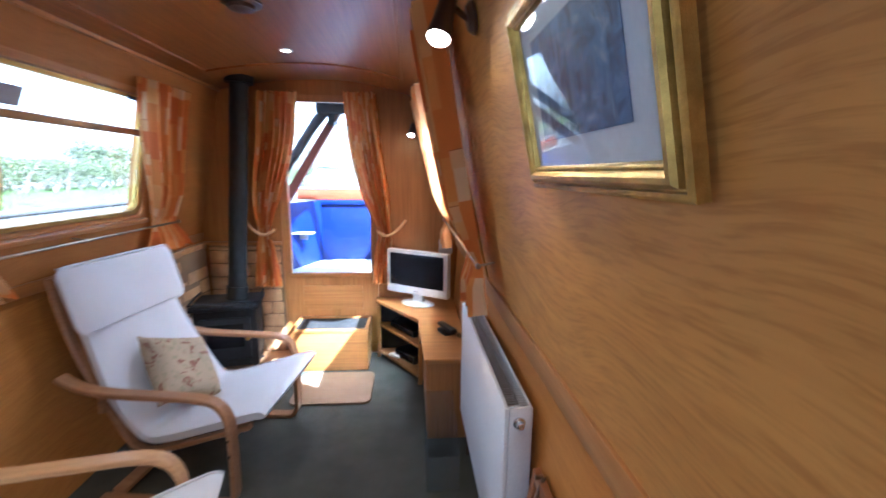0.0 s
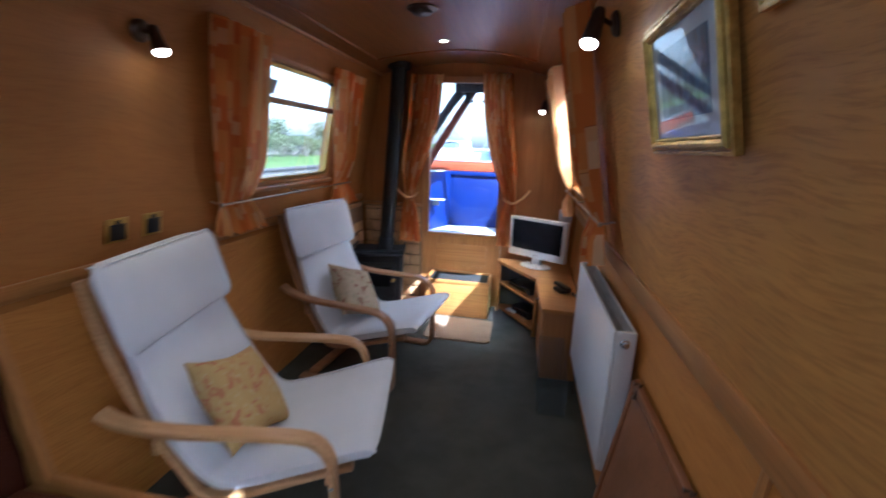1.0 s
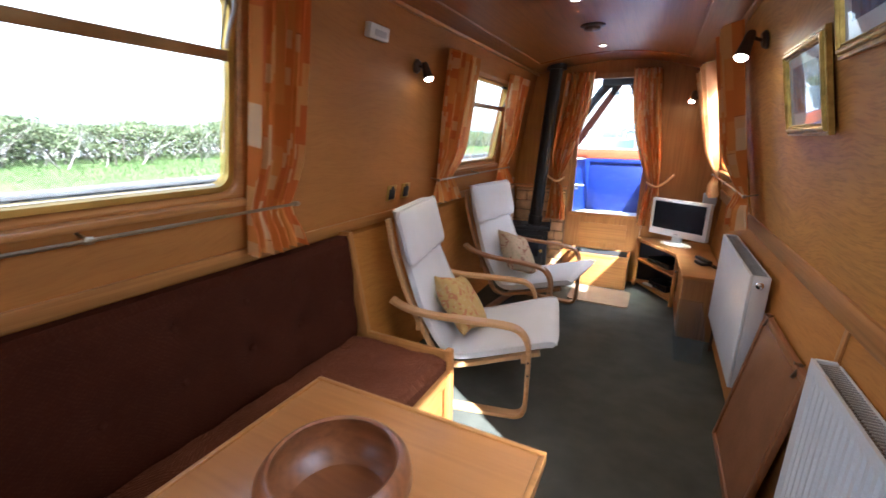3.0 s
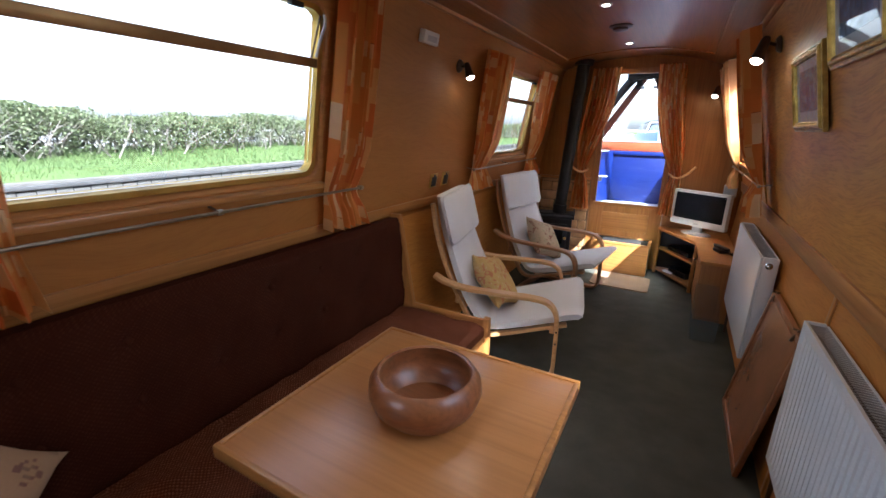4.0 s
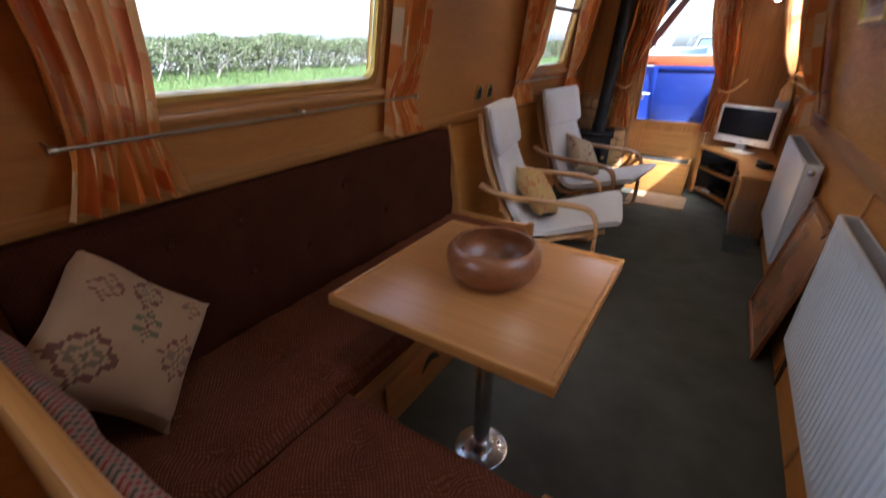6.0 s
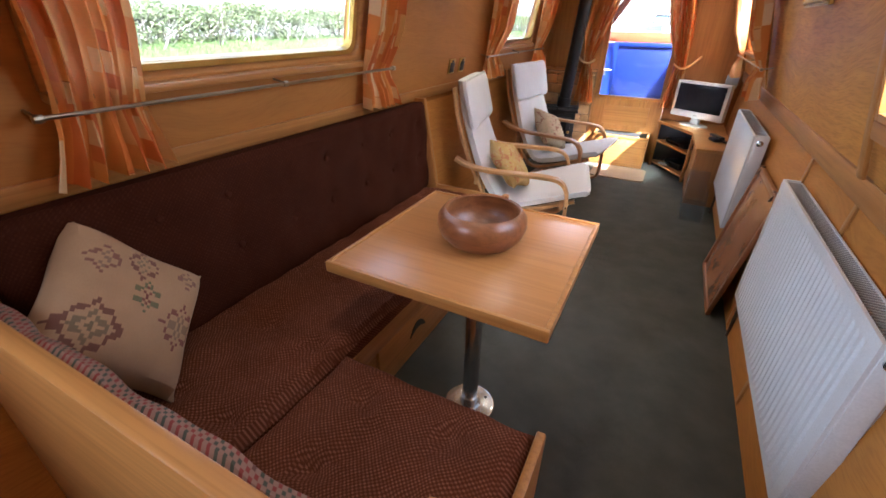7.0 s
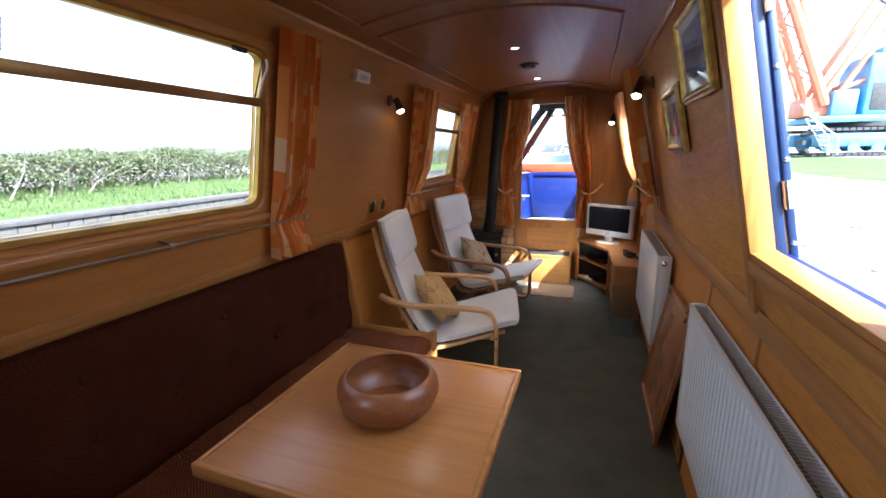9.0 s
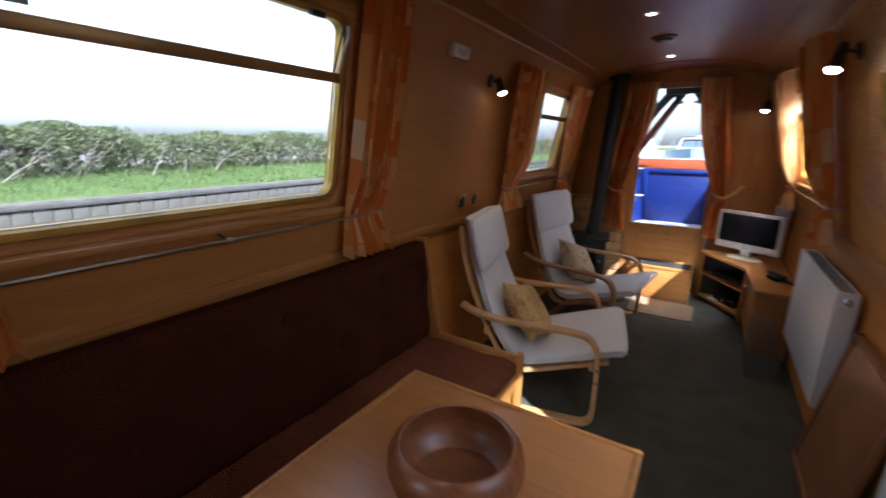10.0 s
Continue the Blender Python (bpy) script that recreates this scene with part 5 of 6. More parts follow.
def downlight(x, y):
    root = thing("downlight", (x, y, crown(x)), "small round recessed ceiling downlight, lit", "ceiling light", "ceiling downlights")
    z = crown(x)
    part("bezel", lathe(bmesh.new(), [(0.020, 0.004), (0.020, -0.003), (0.034, -0.003), (0.034, 0.004)], Matrix.Translation((x, y, z - 0.003)), 24), M_WHITE, root)
    part("lens", lathe(bmesh.new(), [(0.0, 0.003), (0.0195, 0.003), (0.0195, -0.003), (0.0, -0.004)], Matrix.Translation((x, y, z - 0.003)), 20), M_BULB, root)
    lamp = new("spot_light", bpy.data.lights.new("spot_light", "SPOT"))
    lamp.data.energy, lamp.data.color, lamp.data.spot_size, lamp.data.spot_blend, lamp.data.shadow_soft_size = 1.6, (1.0, 0.78, 0.54), radians(130), 0.9, 0.05
    lamp.matrix_world = look((x, y, z - 0.012), (x, y + 0.001, 0))


for y in (-0.31, 0.89, 2.09):
    downlight(-0.062, y)
downlight(-0.072, 3.29)
vent = thing("ceiling_vent", (-0.058, 2.66, 2.03), "round dark bronze mushroom ceiling vent", "vent")
part("flange", lathe(bmesh.new(), [(0.0, 0.0), (0.075, 0.0), (0.075, -0.008), (0.06, -0.013), (0.0, -0.014)], Matrix.Translation((-0.058, 2.66, 2.035)), 28), M_STEEL_DARK, vent)
part("cap", lathe(bmesh.new(), [(0.0, -0.0145), (0.05, -0.0145), (0.048, -0.028), (0.03, -0.034), (0.0, -0.035)], Matrix.Translation((-0.058, 2.66, 2.035)), 24), M_STEEL_DARK, vent)


# ---- things on the port wall ----
al = thing("smoke_alarm", on_wall(-1, 1.35, 1.76, 0), "small white alarm box on the cabin side", "alarm")
part("case", wall_block(bmesh.new(), -1, 1.285, 1.425, 1.772, 1.83, 0.001, 0.036, 0.007), M_WHITE, al)
part("grille", wall_block(bmesh.new(), -1, 1.315, 1.40, 1.785, 1.81, 0.0362, 0.038, 0.001), M_PAPER, al)


def socket(y):
    s = thing("wall_socket", on_wall(-1, y, 1.055, 0), "brass plate switched socket with black insert", "socket", "brass sockets")
    pl = part("plate", wall_block(bmesh.new(), -1, y - 0.043, y + 0.043, 1.010, 1.098, 0.001, 0.007, 0.003), M_BRASS, s)
    part("insert", wall_block(bmesh.new(), -1, y - 0.029, y + 0.029, 1.020, 1.078, 0.0072, 0.011, 0.002), M_BLACK, s, "black socket insert")
    part("rocker", wall_block(bmesh.new(), -1, y - 0.009, y + 0.009, 1.078, 1.092, 0.0072, 0.011, 0.002), M_BLACK, s)


socket(1.668)
socket(1.815)


# ---- corner cabinet, television and small things ----
cab = thing("corner_cabinet", (0.7, 3.4, 0), "oak corner cabinet with open shelves and a cupboard", "cabinet")
TOP = [(0.325, 3.915), (0.632, 3.455), (0.655, 2.86), (0.905, 2.86), (0.905, 3.985), (0.325, 3.985)]


def slab(outline, z0, z1, bevel=0.004):
    bm = bmesh.new()
    a, b = [bm.verts.new((x, y, z0)) for x, y in outline], [bm.verts.new((x, y, z1)) for x, y in outline]
    bm.faces.new(a[::-1])
    bm.faces.new(b)
    for i in range(len(a)):
        j = (i + 1) % len(a)
        bm.faces.new((a[i], a[j], b[j], b[i]))
    bmesh.ops.recalc_face_normals(bm, faces=bm.faces[:])
    bmesh.ops.bevel(bm, geom=bm.edges[:], offset=bevel, segments=2, affect="EDGES")
    return bm


part("cabinet_top", slab(TOP, 0.437, 0.462), M_TRIM_X, cab)
inner = [(0.345, 3.925), (0.648, 3.472), (0.66, 3.47), (0.90, 3.47), (0.90, 3.98), (0.345, 3.98)]
for z in (0.035, 0.25):
    part("shelf", slab(inner, z, z + 0.018, 0.002), M_TRIM_X, cab)
for x, y in ((0.342, 3.93), (0.647, 3.475)):
    part("stile", box((x - 0.012, y - 0.012, 0.0), (x + 0.016, y + 0.016, 0.436), 0.003), M_TRIM_Z, cab)
part("shelf_back", box((0.36, 3.962, 0.0), (0.90, 3.978, 0.436), 0.001), M_BLACK, cab)
part("divider", box((0.675, 3.476, 0.0), (0.90, 3.49, 0.436), 0.001), M_WALL_DARK, cab)
part("end_panel", box((0.675, 2.885, 0.0), (0.90, 2.903, 0.436), 0.002), M_WALL_DARK, cab)
cd = part("cupboard_door", box((0.668, 2.904, 0.03), (0.684, 3.455, 0.43), 0.003), M_WALL_DARK, cab)
part("door_knob", lathe(bmesh.new(), [(0.0, 0.0), (0.007, 0.0), (0.007, 0.012), (0.013, 0.018), (0.011, 0.026), (0.0, 0.028)], Matrix.Translation((0.668, 3.40, 0.33)) @ pose(0, 0, 0, 0, -90, 0), 14), M_CHROME, cd)

for w, d, h, at, rz, nm, lb in ((0.30, 0.2, 0.045, (0.60, 3.80, 0.269), -55, "disc_player", "black disc player on the upper shelf"),
                                (0.22, 0.16, 0.06, (0.60, 3.78, 0.054), -50, "set_top_box", "black box on the lower shelf")):
    b = thing(nm, (0, 0, 0), lb, "electronics")
    part("case", box((-w / 2, -d / 2, 0), (w / 2, d / 2, h), 0.004), M_BLACK, b)
    part("fascia", box((-w / 2 + 0.01, -d / 2 - 0.003, 0.008), (w / 2 - 0.01, -d / 2 - 0.0002, h - 0.008), 0.001), M_SCREEN, b)
    b.matrix_basis = pose(*at, 0, 0, rz)
cb = thing("remote_handset", (0, 0, 0), "small pale remote handset on the lower shelf", "remote")
part("case", box((-0.05, -0.02, 0), (0.05, 0.02, 0.018), 0.006), M_WHITE, cb)
cb.matrix_basis = pose(0.47, 3.80, 0.054, 0, 0, -40)

tv = thing("television", (0, 0, 0), "white framed flat television with a dark blank screen", "television")
part("casing", box((-0.253, -0.022, 0.068), (0.253, 0.03, 0.39), 0.010), M_WHITE, tv)
part("screen", box((-0.222, -0.0252, 0.128), (0.222, -0.0225, 0.366), 0.001), M_SCREEN, tv, "dark glossy screen")
part("rear_shell", box((-0.18, 0.031, 0.09), (0.18, 0.075, 0.34), 0.014), M_BLACK, tv)
part("neck", box((-0.04, -0.005, 0.014), (0.04, 0.03, 0.068), 0.006), M_WHITE, tv)
part("foot", lathe(bmesh.new(), [(0.0, 0.0), (0.13, 0.0), (0.13, 0.006), (0.11, 0.013), (0.0, 0.018)], Matrix.Diagonal((1, 0.68, 1, 1)), 36), M_WHITE, tv, "oval white foot")
part("badge", box((-0.02, -0.0235, 0.09), (0.02, -0.0222, 0.098), 0.0), M_GRILLE, tv, smooth=False)
tv.matrix_basis = pose(0.635, 3.80, 0.463, 0, 0, -32)

# stands in for a bundle of cables, though shaped as a handset and coil
ph = thing("cable_bundle", (0, 0, 0), "black cable bundle, shaped as a handset with a coil", "telephone")
part("base", box((-0.04, -0.05, 0), (0.04, 0.05, 0.025), 0.008), M_BLACK, ph)
part("handset", box((-0.022, -0.085, 0.026), (0.022, 0.085, 0.05), 0.01), M_BLACK, ph)
part("cable", tube(bmesh.new(), [(0.03 + 0.014 * math.cos(k * 0.9), -0.05 - 0.004 * k, 0.012 + 0.008 * math.sin(k * 0.9)) for k in range(26)], 0.003, 6), M_BLACK, ph)
ph.matrix_basis = pose(0.80, 3.22, 0.463, 0, 0, 25)

bx = thing("wall_box", (0.86, 3.86, 0.8), "small grey junction box behind the television", "junction box")
part("case", box((0.80, 3.955, 0.80), (0.90, 3.998, 0.91), 0.006), M_PAPER, bx)

ac = thing("acrylic_bin", (0.73, 2.66, 0), "clear acrylic paper bin standing on the carpet", "bin")
for lo, hi in (((0.655, 2.50, 0.0), (0.80, 2.504, 0.17)), ((0.655, 2.84, 0.0), (0.80, 2.844, 0.30)), ((0.655, 2.505, 0.0), (0.801, 2.839, 0.004))):
    part("wall_panel", box(lo, hi, 0.001), M_ACRYLIC, ac)
for x in (0.655, 0.797):
    bm = bmesh.new()
    hexa(bm, [(x, 2.505, 0.005), (x + 0.004, 2.505, 0.005), (x + 0.004, 2.839, 0.005), (x, 2.839, 0.005), (x, 2.505, 0.17), (x + 0.004, 2.505, 0.17), (x + 0.004, 2.839, 0.30), (x, 2.839, 0.30)])
    part("side_panel", bm, M_ACRYLIC, ac)

# large cushion in the sofa corner
def kilim_cloth(name, ground):
    """Linen with a few stepped woven motifs, each on a coarse grid."""
    m, nt, lk, b = mat(name, 0.9, 0.0, 0.2)
    v = mapped(nt, lk, (1, 1, 1))
    snap = nt.new("ShaderNodeVectorMath")
    snap.operation = "SNAP"
    snap.inputs[1].default_value = (0.0075, 5.0, 0.0075)
    lk.new(v, snap.inputs[0])
    fine = noise_tex(nt, lk, v, 500, 2)
    big = noise_tex(nt, lk, v, 7, 3)
    tone = ramp(nt, [(0.3, tuple(c * 0.82 for c in ground)), (0.7, ground)])
    lk.new(big.outputs[0], tone.inputs[0])
    col = tone.outputs[0]
    for cx, cz, r, tint, tint2 in ((-0.10, -0.09, 0.068, (0.149, 0.056, 0.046), (0.167, 0.130, 0.081)), (0.105, -0.03, 0.058, (0.198, 0.068, 0.062), (0.236, 0.155, 0.099)),
                                   (0.0, 0.02, 0.042, (0.136, 0.149, 0.081), (0.174, 0.056, 0.050)), (-0.02, 0.105, 0.046, (0.167, 0.068, 0.056), (0.211, 0.161, 0.099)),
                                   (0.10, 0.11, 0.034, (0.236, 0.118, 0.093), (0.260, 0.167, 0.112)), (-0.115, 0.08, 0.04, (0.211, 0.093, 0.074), (0.236, 0.149, 0.105))):
        off = nt.new("ShaderNodeVectorMath")
        off.operation = "SUBTRACT"
        off.inputs[1].default_value = (cx, 0, cz)
        lk.new(snap.outputs[0], off.inputs[0])
        ab = nt.new("ShaderNodeVectorMath")
        ab.operation = "ABSOLUTE"
        lk.new(off.outputs[0], ab.inputs[0])
        sp = nt.new("ShaderNodeSeparateXYZ")
        lk.new(ab.outputs[0], sp.inputs[0])

        def calc(op, p, q):
            n = nt.new("ShaderNodeMath")
            n.operation = op
            for k, w in enumerate((p, q)):
                if hasattr(w, "is_linked"):
                    lk.new(w, n.inputs[k])
                else:
                    n.inputs[k].default_value = w
            return n.outputs[0]
        far = calc("ADD", calc("MAXIMUM", sp.outputs[0], sp.outputs[2]), calc("MULTIPLY", calc("MINIMUM", sp.outputs[0], sp.outputs[2]), 0.75))
        wav = calc("ADD", far, calc("MULTIPLY", calc("PINGPONG", sp.outputs[0], 0.015), 0.9))
        f = calc("DIVIDE", wav, r * 1.08)
        ring = ramp(nt, [(0.0, (0.9, 0.9, 0.9)), (0.18, (0, 0, 0)), (0.40, (0.8, 0.8, 0.8)), (0.58, (0, 0, 0)), (0.80, (0.85, 0.85, 0.85)), (0.99, (0, 0, 0))])
        ring.color_ramp.interpolation = "CONSTANT"
        lk.new(f, ring.inputs[0])
        inner = ramp(nt, [(0.0, tint2), (0.6, tint)])
        inner.color_ramp.interpolation = "CONSTANT"
        lk.new(f, inner.inputs[0])
        col = mix(nt, lk, "MIX", ring.outputs[0], col, inner.outputs[0])
    lk.new(mix(nt, lk, "MULTIPLY", 0.3, col, fine.outputs[0]), b.inputs["Base Color"])
    bump(nt, lk, b, fine.outputs[0], 0.3, 0.006)
    return m


M_KILIM = kilim_cloth("beige_linen_with_motifs", (0.50, 0.315, 0.175))
up, right = Vector((-0.25, 0.03, 0.47)).normalized(), Vector((-0.16, 0.86, -0.32)).normalized()
right = (right - up * right.dot(up)).normalized()
ex, ez = (right - up).normalized(), (right + up).normalized()
ey = ez.cross(ex)
tilt = Matrix((ex, ey, ez)).transposed().to_4x4()
scatter_cushion("beige linen cushion with faded woven motifs", M_KILIM, Matrix.Translation((-0.735, -0.555, 0.635)) @ tilt, 0.39, 0.39, 0.17, 9)


# ---- bow well ----
single("well_deck", box((-1.0, BOW + 0.055, 0.38), (1.0, 5.50, 0.45), 0.004), M_DECK, "pale painted well deck floor outside the door", "deck", "structure")
for side in (-1, 1):
    bm = bmesh.new()
    hexa(bm, [(side * x, y, z) for z in (0.45, 1.10) for x, y in ((0.97, BOW + 0.06), (0.37, 5.44), (0.42, 5.46), (1.02, BOW + 0.06))])
    single("well_side_%s" % ("port" if side < 0 else "starboard"), bm, M_BLUE, "blue painted steel side of the bow well", "boat side", "structure", smooth=False)
wf = thing("well_front", (0, 5.46, 0.45), "blue painted steel front of the bow well with a red top", "boat front", kind="structure")
part("plate", box((-0.415, 5.452, 0.45), (0.415, 5.48, 1.055), 0.002), M_BLUE, wf)
part("lip", box((-0.44, 5.425, 1.056), (0.44, 5.50, 1.105), 0.01), M_BLUE, wf)
part("red_coaming", box((-0.62, 5.44, 1.107), (0.62, 5.52, 1.222), 0.008), M_RED_PAINT, wf, "red painted coaming")
part("white_line", box((-0.60, 5.435, 1.2225), (0.60, 5.525, 1.232), 0.002), M_DECK, wf)
# plate and web stand in for a locker with a pale top
br = thing("locker_top", (-0.5, 5.05, 0.8), "small pale plate standing in for the well locker's top", "bracket")
part("plate", box((-0.57, 4.98, 0.80), (-0.36, 5.07, 0.812), 0.003), M_DECK, br)
part("web", box((-0.50, 5.02, 0.74), (-0.42, 5.03, 0.80), 0.002), M_DECK, br)
# red taken darker than the coaming, to carry the struts' shade
M_STRUT = plain("shaded_red_timber", (0.15, 0.040, 0.024), 0.5, 0.0, 0.2, 6)
cr = thing("cratch_frame", (0, 4.8, 1.2), "red wooden cratch frame in a shaded tone with a rolled black canvas", "cratch frame")
for s in (-1, 1):
    bm = bmesh.new()
    hexa(bm, [(s * x, y, z) for x, z, y in ((0.62, 1.10, 4.77), (0.53, 1.10, 4.77), (0.53, 1.10, 4.83), (0.62, 1.10, 4.83), (0.055, 1.99, 4.77), (-0.02, 1.99, 4.77), (-0.02, 1.99, 4.83), (0.055, 1.99, 4.83))], 0.006)
    part("strut", bm, M_STRUT, cr)
    bm = bmesh.new()
    tube(bm, spline([(s * 0.64, 4.74, 1.25), (s * 0.44, 4.73, 1.53), (s * 0.22, 4.73, 1.85), (s * 0.05, 4.74, 2.02)], 5), [0.03, 0.034, 0.036, 0.04, 0.035, 0.038, 0.04, 0.042, 0.04, 0.043, 0.045, 0.046, 0.046, 0.047, 0.05, 0.05], 10)
    part("rolled_canvas", bm, M_CANVAS, cr, "rolled black canvas cover")
    part("strap", box((s * 0.10 - 0.03, 4.70, 1.80), (s * 0.10 + 0.03, 4.72, 1.92), 0.006), M_CANVAS, cr)
    part("buckle", box((s * 0.06 - 0.018, 4.692, 1.80), (s * 0.06 + 0.018, 4.70, 1.83), 0.003), M_DECK, cr)
part("top_plank", box((-0.25, 4.2, 1.985), (0.25, 4.86, 2.03), 0.006), M_CANVAS, cr, "black canvas over the top plank")
part("canvas_fringe", box((-0.22, 4.62, 1.89), (0.22, 4.68, 1.985), 0.02), M_CANVAS, cr)

# ---- ground and canal ----
def ground_material():
    """Grass on the far bank, pale gravel on the quay, grass again beyond it."""
    m, nt, lk, b = mat("grass_and_gravel", 0.9, 0.0, 0.2)
    tc = nt.new("ShaderNodeTexCoord")
    sp = nt.new("ShaderNodeSeparateXYZ")
    v = mapped(nt, lk, (1, 1, 1))
    lk.new(tc.outputs["Object"], sp.inputs[0])
    g1, g2 = noise_tex(nt, lk, v, 0.8, 5), noise_tex(nt, lk, v, 26, 4)
    grass = ramp(nt, [(0.3, (0.050, 0.078, 0.022)), (0.55, (0.078, 0.115, 0.034)), (0.75, (0.125, 0.145, 0.058))])
    lk.new(mix(nt, lk, "MIX", 0.5, g1.outputs[0], g2.outputs[0]), grass.inputs[0])
    s1 = nt.new("ShaderNodeTexVoronoi")
    s1.inputs["Scale"].default_value = 22
    lk.new(v, s1.inputs["Vector"])
    s2 = noise_tex(nt, lk, v, 1.5, 5)
    grav = ramp(nt, [(0.22, (0.030, 0.028, 0.026)), (0.34, (0.15, 0.14, 0.13)), (0.8, (0.34, 0.33, 0.31))])
    lk.new(mix(nt, lk, "MIX", 0.45, s1.outputs["Color"], s2.outputs[0]), grav.inputs[0])
    wob = nt.new("ShaderNodeMath")
    wob.operation = "MULTIPLY_ADD"
    lk.new(g1.outputs[0], wob.inputs[0])
    wob.inputs[1].default_value = 1.6
    lk.new(sp.outputs[0], wob.inputs[2])
    band = ramp(nt, [(0.0, (1, 1, 1)), (0.408, (0, 0, 0)), (0.5, (1, 1, 1)), (0.570, (0, 0, 0)), (0.640, (1, 1, 1))])
    band.color_ramp.interpolation = "CONSTANT"
    rng = nt.new("ShaderNodeMapRange")
    rng.inputs[1].default_value, rng.inputs[2].default_value = -50.0, 50.0
    lk.new(wob.outputs[0], rng.inputs[0])
    lk.new(rng.outputs[0], band.inputs[0])
    lk.new(mix(nt, lk, "MIX", band.outputs[0], grass.outputs[0], grav.outputs[0]), b.inputs["Base Color"])
    bump(nt, lk, b, g2.outputs[0], 0.6, 0.05)
    return m


bm = bmesh.new()
prof = [(-900, 2.0), (-60, 1.1), (-9.5, 0.88), (-8.0, 0.86), (-7.1, 0.73), (-6.45, 0.635), (-6.44, -0.9), (1.28, -0.9), (1.29, 0.58), (3.0, 0.60), (8.0, 0.66), (12.5, 0.84), (60, 1.3), (900, 5.0)]
ys = [-900, -60, -20, -8, -2, 2, 6, 12, 20, 32, 60, 150, 900]
rows = []
for y in ys:
    rows.append([bm.verts.new((x, y, z + (0.03 * math.sin(y * 0.7 + x) if z > 0.6 and abs(x) < 40 else 0))) for x, z in prof])
for a, b in zip(rows, rows[1:]):
    for i in range(len(prof) - 1):
        bm.faces.new((a[i], a[i + 1], b[i + 1], b[i]))
bmesh.ops.recalc_face_normals(bm, faces=bm.faces[:])
single("ground", bm, ground_material(), "grassy canal bank and pale gravel quay", "ground", "structure", smooth=False)


def water_material():
    m, nt, lk, b = mat("canal_water", 0.06)
    b.inputs["Base Color"].default_value = (0.055, 0.06, 0.035, 1)
    n = noise_tex(nt, lk, mapped(nt, lk, (1.2, 2.6, 1)), 3.0, 4)
    bump(nt, lk, b, n.outputs[0], 0.35, 0.05)
    return m


bm = bmesh.new()
for x0, x1, y0, y1 in ((-6.439, -1.04, -300, 600), (-1.04, 1.285, 6.4, 600), (-1.04, 1.285, -300, -4.6)):
    bm.faces.new([bm.verts.new(c) for c in ((x0, y0, 0.40), (x1, y0, 0.40), (x1, y1, 0.40), (x0, y1, 0.40))])
single("water", bm, water_material(), "rippled brown-green canal water", "water", "structure", smooth=False)

# the far bank: timber rails on short piles in front of pale coping
M_PILE = plain("weathered_piling", (0.105, 0.098, 0.085), 0.85, 0.0, 0.3, 6, 0.4)
M_PILE_DARK = plain("dark_waling", (0.05, 0.048, 0.046), 0.8, 0.0, 0.3, 6, 0.3)
bank = thing("bank_edging", (-6.4, 10, 0.3), "weathered piled canal edge with a dark top rail", "bank edging", kind="structure")
part("waling", box((-6.40, -4, 0.575), (-6.33, 60, 0.62), 0.006), M_PILE_DARK, bank)
part("coping", box((-6.56, -4, 0.60), (-6.41, 60, 0.66), 0.008), M_PILE, bank)
part("backing", box((-6.436, -4, 0.2), (-6.412, 60, 0.598), 0.002), M_PILE, bank)
pile = mesh_of("pile", box((-0.035, -0.0895, 0.0), (0.006, 0.0895, 0.19), 0.012), M_PILE)
for k in range(250):
    o = new("pile", pile)
    o.parent = bank
    o.location = Vector((-6.365, -3.5 + 0.185 * k, 0.375 + 0.012 * math.sin(k * 2.1))) - bank.location

# ---- hedge ----
def leaf_material(name, a, b_, c):
    m, nt, lk, b = mat(name, 0.6, 0.0, 0.3)
    g = nt.new("ShaderNodeNewGeometry")
    r = ramp(nt, [(0.0, a), (0.5, b_), (1.0, c)])
    lk.new(g.outputs["Random Per Island"], r.inputs[0])
    lk.new(r.outputs[0], b.inputs["Base Color"])
    tr, ms = nt.new("ShaderNodeBsdfTranslucent"), nt.new("ShaderNodeMixShader")
    lk.new(r.outputs[0], tr.inputs[0])
    ms.inputs[0].default_value = 0.3
    lk.new(b.outputs[0], ms.inputs[1])
    lk.new(tr.outputs[0], ms.inputs[2])
    lk.new(ms.outputs[0], nt["Material Output"].inputs[0])
    return m


M_LEAF = leaf_material("hawthorn_leaf", (0.062, 0.080, 0.030), (0.095, 0.116, 0.050), (0.145, 0.158, 0.082))
M_TWIG = plain("grey_twig", (0.15, 0.13, 0.105), 0.85, 0.0, 0.3, 30)


def leaves(centres, sizes, rng):
    """Small folded lozenges, one for each centre."""
    n = len(centres)
    q = rng.normal(size=(n, 3))
    q /= np.linalg.norm(q, axis=1)[:, None]
    p = np.cross(q, rng.normal(size=(n, 3)))
    p /= np.linalg.norm(p, axis=1)[:, None]
    r = np.cross(q, p)
    s = sizes[:, None]
    v = np.stack([centres - q * s, centres + p * s * 0.55 + r * s * 0.15, centres + q * s, centres - p * s * 0.55 + r * s * 0.15], 1).reshape(-1, 3)
    return v, np.arange(4 * n).reshape(-1, 4)


def stuff(name, v, f, material, label, category, parent=None):
    me = bpy.data.meshes.new(name)
    me.from_pydata(v.tolist(), [], f.tolist())
    me.materials.append(material)
    ob = new(name, me)
    if parent:
        ob.parent = parent
        ob.matrix_parent_inverse = Matrix.Translation(-Vector(parent.location))
    return tagged(ob, label, category, kind="stuff")


rng = np.random.default_rng(4)
n = 150000
y = 1.0 + 60 * rng.random(n) ** 1.5
